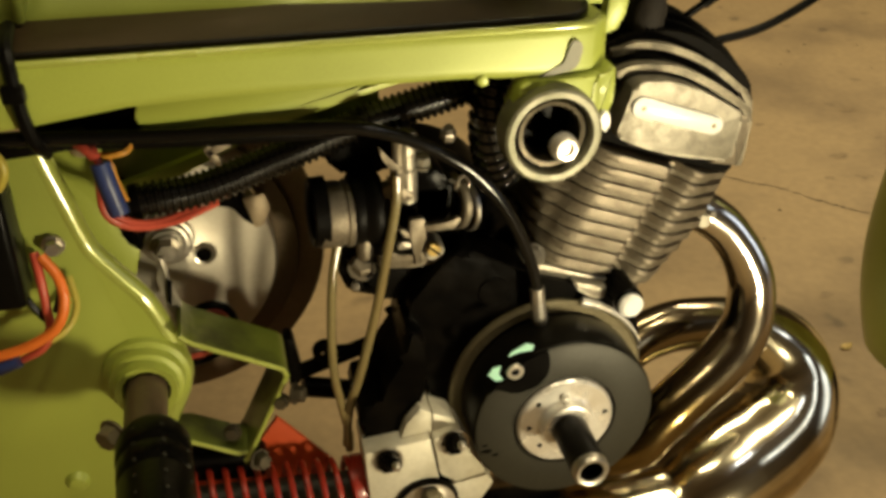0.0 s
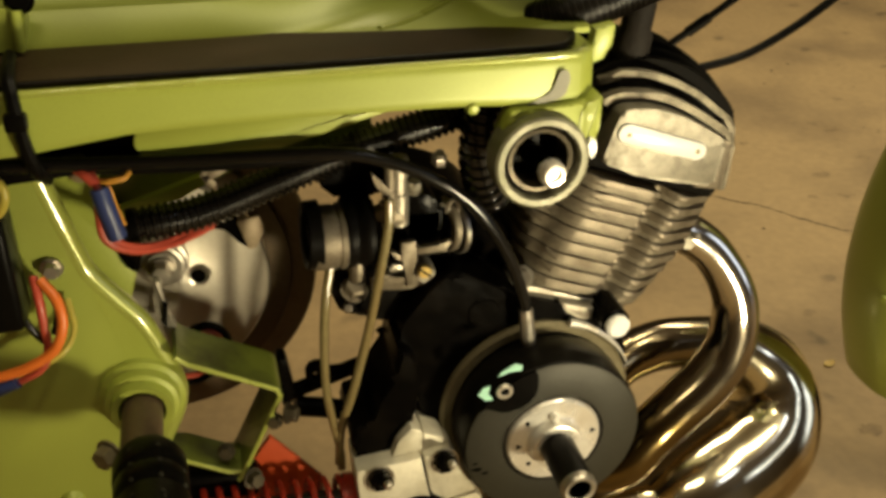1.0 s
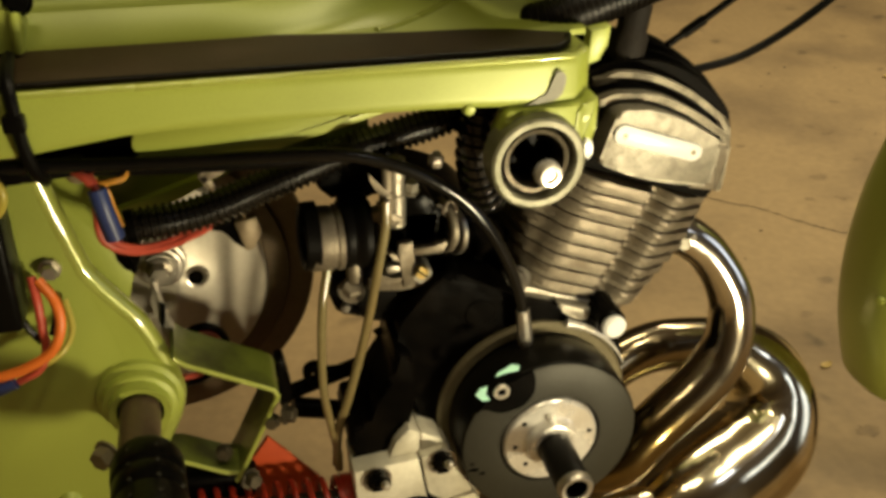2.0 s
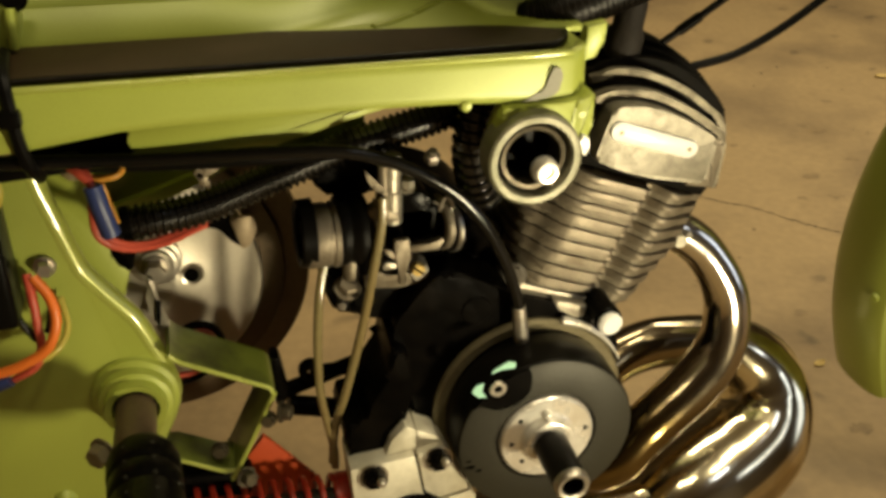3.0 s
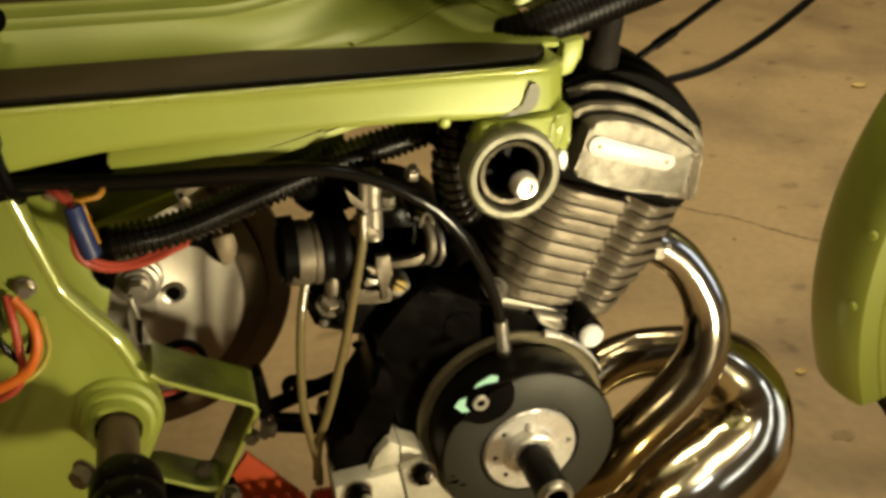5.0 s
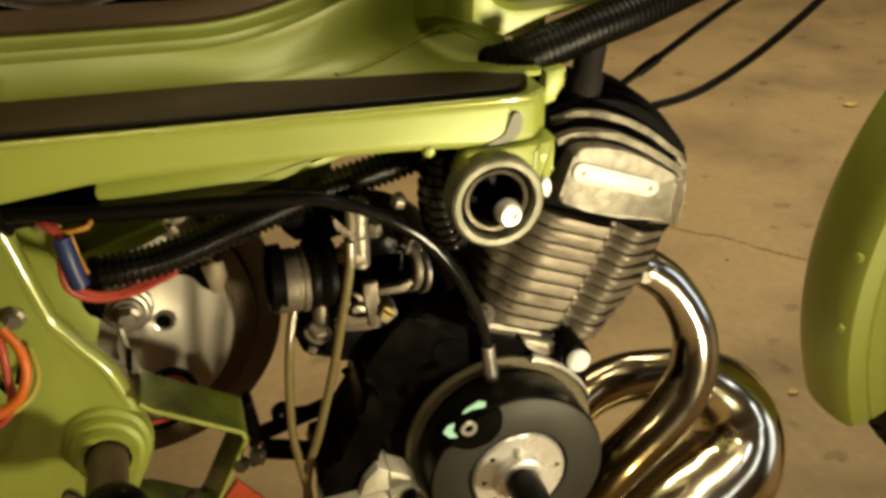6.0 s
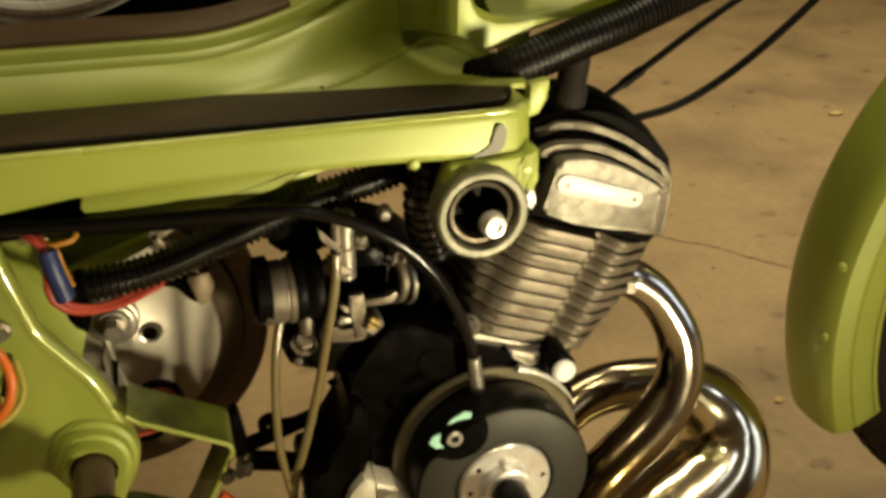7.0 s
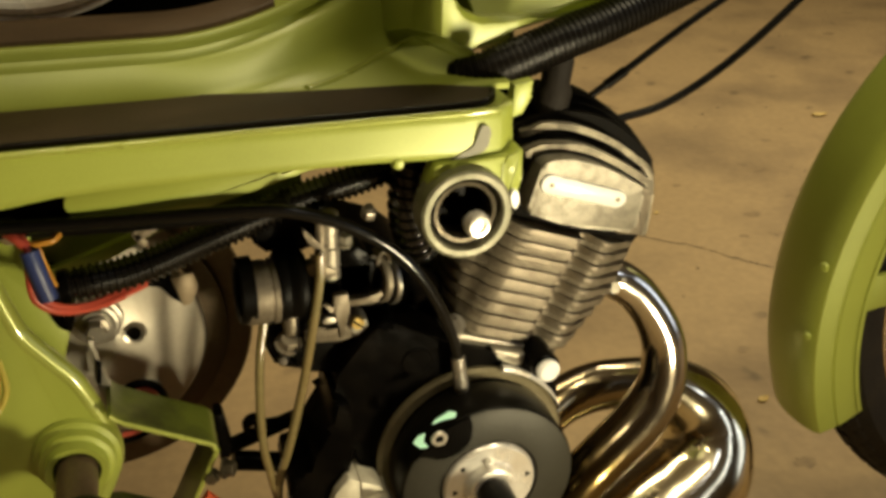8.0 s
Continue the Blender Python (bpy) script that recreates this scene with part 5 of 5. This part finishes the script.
# cut-out, hole, slot and lever slit: their shade drawn as near-black pieces
part("cut_out", plate(rounded([(-0.2174, 0.3488), (-0.1982, 0.3579), (-0.1953, 0.3470), (-0.1906, 0.3294), (-0.1987, 0.3358), (-0.2055, 0.3456)], 0.002, 3), 0.1405, 0.1425, 0.0003), OILY, pulley, "dark cut-out in the disc")
part("tab", plate(rounded([(-0.1981, 0.3547), (-0.1825, 0.3573), (-0.1796, 0.3464), (-0.1861, 0.3329), (-0.1917, 0.3318)], 0.0016, 3), 0.134, 0.137, 0.0006), TAB, pulley, "pale bent steel tab")
part("rim", lathe([(0.084, -0.006), (0.085, -0.004), (0.1000, -0.004), (0.1012, -0.007), (0.1012, -0.03), (0.084, -0.03)], toward(PX, PY, PZ), 80), RUSTY, pulley, "dark brown worn pulley rim")
part("outer_flange", lathe([(0.1012, -0.012), (0.1180, -0.010), (0.1195, -0.012), (0.1195, -0.03), (0.1012, -0.03)], toward(PX, PY, PZ), 80), FLANGE, pulley, "dull brown outer flange")
for x, z in ((-0.228, 0.312),):
    part("bolt", joined(lathe([(0.004, 0.002), (0.0075, 0.0035), (0.0095, 0.0), (0.0095, -0.004)], toward(x, 0.143, z), 24), lathe([(0.0040, 0.001), (0.005, 0.001), (0.005, -0.004)], toward(x, 0.143, z), 16)), STEEL, pulley)
    part("hole", lathe([(0, 0.0012), (0.0062, 0.0012), (0.0064, 0.0)], toward(x - 0.001, 0.1415, z), 20), OILY, pulley, "near-black disc for the hole's shade")
part("axle_nut", joined(lathe([(0.0, 0.012), (0.0085, 0.012), (0.0092, 0.009), (0.0115, 0.009), (0.0125, 0.0065), (0.0145, 0.006), (0.0155, 0.003), (0.0175, 0.002), (0.018, -0.004)], toward(-0.250, 0.128, 0.333), 32), hexagon(0.0075, 0.019, toward(-0.250, 0.128, 0.333))), STEEL, pulley, "bright steel axle nut")
part("arm", plate(rounded([(-0.2531, 0.3518), (-0.2492, 0.3499), (-0.2477, 0.3291), (-0.243, 0.3143), (-0.2398, 0.2955), (-0.2452, 0.2959), (-0.2517, 0.3156), (-0.2552, 0.3362)], 0.0015, 2), 0.072, 0.079, 0.0015), DISC, pulley, "bent bright steel lever")
part("arm", plate([(-0.2495, 0.3365), (-0.2463, 0.3346), (-0.2489, 0.3168), (-0.251, 0.3209)], 0.0695, 0.072, 0.0004), BLACK, pulley)
part("slot", plate(rounded([(-0.2357, 0.2638), (-0.225, 0.2703), (-0.2144, 0.2642), (-0.2136, 0.2561), (-0.222, 0.2615), (-0.2323, 0.2592)], 0.0015, 2), 0.1415, 0.146, 0.0004), OILY, pulley, "dark curved slot")
part("wire", pipe([(-0.2410, 0.1000, 0.2863), (-0.2351, 0.0980, 0.2948), (-0.2259, 0.0980, 0.2972), (-0.2174, 0.1000, 0.2920), (-0.2126, 0.1040, 0.2790), (-0.2152, 0.1080, 0.2614), (-0.2247, 0.1060, 0.2540), (-0.2361, 0.1040, 0.2500), (-0.2455, 0.1040, 0.2491)], 0.0030, 10), RUBBER, pulley, "black wire loop")
part("wire", pipe([(-0.2387, 0.0980, 0.2844), (-0.2318, 0.0960, 0.2918), (-0.2242, 0.0960, 0.2931), (-0.2181, 0.0980, 0.2869), (-0.2171, 0.1020, 0.2746), (-0.2223, 0.1040, 0.2618), (-0.2323, 0.1030, 0.2558), (-0.2439, 0.1020, 0.2551)], 0.0022, 10), W_RED, pulley, "short red wire loop")

# ---- inner panel and bolts of the bracket ----
part("rear_panel", plate(rounded([(-0.315, 0.430), (-0.278, 0.430), (-0.271, 0.398), (-0.271, 0.370), (-0.263, 0.352), (-0.271, 0.325), (-0.30, 0.325)], 0.004, 3), 0.085, 0.089, 0.001), GREEN, frame_ob)
# black piece added to draw the shadow between panel and pulley
part("shadow_panel", plate(rounded([(-0.272, 0.40), (-0.262, 0.392), (-0.256, 0.37), (-0.262, 0.35), (-0.272, 0.36)], 0.004, 3), 0.083, 0.12, 0.002), OILY, frame_ob)
for place, way, r in (((-0.179, 0.036, 0.262), (0.9, -0.4, 0.1), 0.0062), ((-0.1885, 0.040, 0.2545), (-0.2, -0.95, 0.1), 0.005), ((-0.206, 0.034, 0.2135), (0.5, -0.8, 0.2), 0.0062), ((-0.2215, 0.046, 0.2295), (-0.2, -0.9, 0.3), 0.005)):
    part("bracket_bolt", hexagon(r * 0.9, r, toward(*place, way), r * 1.15), DULLNUT, frame_ob)
part("plate_bolt", joined(hexagon(0.0048, 0.006, toward(-0.3055, 0.047, 0.381), 0.0064)), STEEL, frame_ob, "zinc bolt head")
part("plate_bolt", lathe([(0, 0.004), (0.005, 0.003), (0.008, -0.001)], toward(-0.323, 0.049, 0.205), 16), GREEN, frame_ob)
part("plate_bolt", lathe([(0, 0.006), (0.005, 0.005), (0.008, -0.001)], toward(-0.283, 0.066, 0.432), 16), STEEL, frame_ob)

# ---- wiring, hoses and cables ----


def ribbed(name, points, radius, pitch, label, category, mat=None, groove=0.84):
    """A corrugated sleeve along a line."""
    line = spline(points, 40)
    length, radii, out = 0.0, [], []
    fine = []
    for a, b in zip(line, line[1:]):
        fine.append((length, a))
        length += (b - a).length
    fine.append((length, line[-1]))
    count = int(length / pitch) * 6
    at_len = [length * k / count for k in range(count + 1)]
    xs = [f[0] for f in fine]
    for k, s in enumerate(at_len):
        j = min(max(int(np.searchsorted(xs, s)) - 1, 0), len(fine) - 2)
        t = (s - xs[j]) / max(xs[j + 1] - xs[j], 1e-9)
        out.append(fine[j][1].lerp(fine[j + 1][1], t))
        radii.append(radius * (1.0 if k % 6 < 3 else groove))
    ob = part(name, sweep(out, radii, 18), mat or CONDUIT)
    way = out[0] - out[4]
    part("end_cuff", lathe([(radius * 0.7, 0.001), (radius * 0.98, 0.0012), (radius * 1.04, 0.0), (radius * 1.04, -0.004), (radius * 0.9, -0.0045)], toward(*out[0], way), 20), BLACK, ob)
    return tagged(ob, label, category)


ribbed("corrugated_conduit", [(-0.2601, 0.0560, 0.3981), (-0.2447, 0.0580, 0.3990), (-0.2258, 0.0620, 0.3993), (-0.2055, 0.0660, 0.4026), (-0.1845, 0.0700, 0.4083), (-0.1633, 0.0730, 0.4142), (-0.1418, 0.0760, 0.4202), (-0.1201, 0.0780, 0.4267), (-0.0946, 0.0800, 0.4322), (-0.0651, 0.0820, 0.4390), (-0.0309, 0.0860, 0.4487)], 0.0108, 0.0043,
       "black corrugated plastic wiring conduit", "conduit")
ribbed("corrugated_conduit", [(-0.0038, 0.0940, 0.4903), (0.0080, 0.0860, 0.4969), (0.0255, 0.0820, 0.5041), (0.0445, 0.0820, 0.5107), (0.0636, 0.0820, 0.5174), (0.0878, 0.0840, 0.5241), (0.1132, 0.0880, 0.5319), (0.1443, 0.0940, 0.5414), (0.1760, 0.1000, 0.5512)], 0.0140, 0.0036,
       "thick black corrugated wiring conduit below the leg shield", "conduit", SLEEVE, 0.92)
ribbed("corrugated_conduit", [(-0.0414, 0.0660, 0.4559), (-0.0446, 0.0660, 0.4396), (-0.0463, 0.0660, 0.4219), (-0.0438, 0.0680, 0.4041), (-0.0360, 0.0720, 0.3833)], 0.0135, 0.0068,
       "coarse black corrugated conduit behind the hanger ring", "conduit")


def line_thing(name, points, radius, mat, label, category, sides=12, steps=10, group=""):
    return tagged(part(name, pipe(points, radius, sides, steps), mat), label, category, group)


line_thing("black_hose", [(-0.3560, 0.0300, 0.4526), (-0.3069, 0.0300, 0.4531), (-0.2711, 0.0340, 0.4491), (-0.2421, 0.0360, 0.4467), (-0.2121, 0.0340, 0.4463), (-0.1815, 0.0310, 0.4466), (-0.1471, 0.0290, 0.4455), (-0.1249, 0.0280, 0.4420), (-0.1023, 0.0270, 0.4339), (-0.0824, 0.0260, 0.4226), (-0.0650, 0.0260, 0.4090), (-0.0504, 0.0260, 0.3906), (-0.0377, 0.0270, 0.3676), (-0.0282, 0.0280, 0.3433), (-0.0230, 0.0280, 0.3234)], 0.0040, HOSE,
           "glossy black rubber hose running to the flywheel housing", "hose")
end = part("hose_end", lathe([(0, -0.012), (0.0046, -0.012), (0.0052, -0.008), (0.0046, 0.016), (0, 0.018)], toward(-0.0215, 0.028, 0.309, (-0.12, 0, 1)), 16), STEEL, bpy.data.objects["black_hose"], "grey metal hose end")
line_thing("wiring_loom", [(-0.3712, 0.0450, 0.4462), (-0.3155, 0.0450, 0.4465), (-0.2845, 0.0480, 0.4434), (-0.2430, 0.0460, 0.4408), (-0.2030, 0.0460, 0.4389), (-0.1711, 0.0480, 0.4371), (-0.1442, 0.0540, 0.4341), (-0.1261, 0.0620, 0.4312)], 0.0055, RUBBER,
           "black taped wiring loom under the running board", "wiring loom")
line_thing("fuel_hose", [(-0.108, 0.046, 0.404), (-0.1095, 0.044, 0.385), (-0.1165, 0.042, 0.350), (-0.1225, 0.042, 0.320), (-0.1285, 0.042, 0.295), (-0.137, 0.043, 0.262), (-0.1445, 0.045, 0.235), (-0.147, 0.046, 0.205)], 0.0031, AMBER,
           "translucent amber fuel hose from the carburettor", "hose", group="fuel hoses")
line_thing("fuel_hose", [(-0.139, 0.060, 0.372), (-0.1455, 0.055, 0.352), (-0.150, 0.050, 0.330), (-0.1525, 0.048, 0.295), (-0.1525, 0.047, 0.265), (-0.149, 0.046, 0.238), (-0.1455, 0.046, 0.215), (-0.1455, 0.046, 0.20)], 0.0029, AMBER,
           "translucent amber overflow hose beside the fuel hose", "hose", group="fuel hoses")
line_thing("control_cable", [(0.080, 0.110, 0.456), (0.104, 0.110, 0.471), (0.122, 0.110, 0.4825), (0.162, 0.112, 0.508), (0.20, 0.114, 0.530), (0.26, 0.12, 0.56), (0.33, 0.12, 0.60)], 0.0026, RUBBER,
           "thin black control cable rising to the handlebar", "cable", group="control cables")
line_thing("control_cable", [(0.095, 0.105, 0.448), (0.122, 0.108, 0.4495), (0.159, 0.110, 0.457), (0.205, 0.112, 0.4815), (0.258, 0.115, 0.5225), (0.31, 0.12, 0.572), (0.35, 0.12, 0.62)], 0.0030, RUBBER,
           "black control cable curving up to the handlebar", "cable", group="control cables")
part("cable_ferrule", pipe([(0.109, 0.110, 0.474), (0.1235, 0.110, 0.4835)], 0.0036, 10, 1), BLACK, engine)

loop_group = "coloured wires"
line_thing("orange_wire", [(-0.3095, 0.030, 0.384), (-0.3015, 0.022, 0.374), (-0.3005, 0.018, 0.360), (-0.307, 0.016, 0.346), (-0.321, 0.016, 0.337), (-0.338, 0.018, 0.331), (-0.37, 0.02, 0.325)], 0.0030, W_ORANGE, "bright orange insulated wire looping beside the side plate", "wire", group=loop_group)
line_thing("red_wire", [(-0.313, 0.032, 0.386), (-0.3115, 0.026, 0.372), (-0.3115, 0.024, 0.356), (-0.312, 0.024, 0.342), (-0.318, 0.022, 0.330), (-0.335, 0.022, 0.322)], 0.0026, W_RED, "red insulated wire hanging beside the side plate", "wire", group=loop_group)
line_thing("black_wire", [(-0.322, 0.034, 0.385), (-0.325, 0.030, 0.372), (-0.320, 0.028, 0.356), (-0.314, 0.028, 0.345)], 0.0022, HOSE, "thin black insulated wire", "wire", group=loop_group)
line_thing("black_wire", [(-0.307, 0.034, 0.376), (-0.304, 0.032, 0.362), (-0.308, 0.030, 0.348)], 0.0020, HOSE, "thin black insulated wire", "wire", group=loop_group)
line_thing("yellow_wire", [(-0.300, 0.044, 0.362), (-0.298, 0.036, 0.346), (-0.305, 0.028, 0.336), (-0.320, 0.024, 0.330), (-0.34, 0.022, 0.324)], 0.0020, W_YELLOW, "yellow-green insulated wire curling below the bolt", "wire", group=loop_group)
part("crimp", pipe([(-0.343, 0.019, 0.322), (-0.331, 0.019, 0.3265)], 0.0048, 12, 1), W_BLUE, bpy.data.objects["yellow_wire"], "blue crimp sleeve")
line_thing("red_wire", [(-0.2784, 0.0450, 0.4434), (-0.2732, 0.0340, 0.4430), (-0.2704, 0.0280, 0.4367), (-0.2718, 0.0270, 0.4231), (-0.2716, 0.0270, 0.4092), (-0.2662, 0.0280, 0.4012), (-0.2576, 0.0340, 0.3941), (-0.2473, 0.0440, 0.3886), (-0.2356, 0.0580, 0.3835), (-0.2222, 0.0740, 0.3806), (-0.2137, 0.0820, 0.3803)], 0.0024, W_RED,
           "red insulated wire dipping below the conduit", "wire", group=loop_group)
line_thing("red_wire", [(-0.2691, 0.0280, 0.4098), (-0.2643, 0.0300, 0.4025), (-0.2563, 0.0360, 0.3954), (-0.2464, 0.0460, 0.3900), (-0.2360, 0.0600, 0.3856), (-0.2247, 0.0740, 0.3825)], 0.0020, W_RED, "red insulated wire dipping below the conduit", "wire", group=loop_group)
line_thing("blue_connector", [(-0.2695, 0.027, 0.4375), (-0.2675, 0.025, 0.427), (-0.264, 0.025, 0.4085)], 0.0053, W_BLUE, "dark blue insulated crimp connector on the red wires", "connector")
line_thing("orange_wire", [(-0.2724, 0.0340, 0.4402), (-0.2670, 0.0300, 0.4401), (-0.2610, 0.0290, 0.4409), (-0.2563, 0.0300, 0.4414), (-0.2536, 0.0340, 0.4427)], 0.0019, W_AMBER, "short orange-yellow insulated wire end", "wire", group=loop_group)
line_thing("red_wire", [(-0.2802, 0.0340, 0.4464), (-0.2756, 0.0300, 0.4443), (-0.2716, 0.0280, 0.4402)], 0.0026, W_RED, "short red insulated wire end", "wire", group=loop_group)
line_thing("orange_wire", [(-0.2667, 0.0320, 0.4392), (-0.2643, 0.0300, 0.4351), (-0.2631, 0.0310, 0.4270), (-0.2623, 0.0360, 0.4176), (-0.2611, 0.0440, 0.4064)], 0.0012, W_AMBER, "thin orange-brown insulated wire", "wire", group=loop_group)
line_thing("orange_wire", [(-0.334, 0.03, 0.455), (-0.319, 0.022, 0.450), (-0.3155, 0.02, 0.441), (-0.322, 0.022, 0.430), (-0.335, 0.026, 0.426)], 0.0026, W_YELLOW, "orange-yellow insulated wire loop", "wire", group=loop_group)

strap = thing("cable_tie", (-0.30, 0.01, 0.47), "black plastic cable tie round the running board", "cable tie")
part("band", pipe([(-0.306, 0.060, 0.5035), (-0.303, 0.030, 0.5040), (-0.3005, 0.012, 0.5010), (-0.2995, 0.0085, 0.490), (-0.2985, 0.0085, 0.474), (-0.296, 0.012, 0.458), (-0.294, 0.024, 0.447)], 0.0036, 8, 6), RUBBER, strap)
part("head", box(0.011, 0.007, 0.009, at(-0.3, 0.0075, 0.486), 0.0015), BLACK, strap)

unit = thing("control_box", (-0.345, 0.045, 0.37), "black plastic electrical box bolted to the side plate", "electrical box")
part("case", box(0.050, 0.030, 0.075, at(-0.345, 0.034, 0.395), 0.004, 3), BLACK, unit)
part("wire_clamp", box(0.05, 0.012, 0.010, at(-0.300, 0.040, 0.446, 0, -4), 0.003), RUBBER, unit)

# ---- behind the tunnel: a round lamp and a black case ----
lampx, lampz, lampy = -0.262, 0.6400, 0.178
head = thing("round_lamp", (lampx, lampy, 0.529), "round black lamp with a pale double rim", "lamp")
part("rim", lathe([(0.099, 0.0), (0.1005, 0.004), (0.104, 0.005), (0.108, 0.003), (0.109, -0.002), (0.110, 0.0), (0.1135, 0.001), (0.1145, -0.004), (0.11, -0.01), (0.099, -0.004)], toward(lampx, lampy, lampz), 96), BRIGHT, head, "pale grey double rim")
part("shell", lathe([(0.099, -0.002), (0.080, -0.012), (0.0, -0.016), (0, -0.03), (0.10, -0.03), (0.110, -0.006)], toward(lampx, lampy, lampz), 64), BLACK, head)
part("inner_ring", lathe([(0.068, -0.010), (0.070, -0.004), (0.076, -0.004), (0.078, -0.011)], toward(lampx, lampy, lampz), 80), DISC, head)
rear = part("black_case", box(0.71, 0.08, 0.36, at(-0.475, 0.262, 0.600), 0.012, 3), BLACK)
tagged(rear, "large matt black case behind the tunnel", "case")
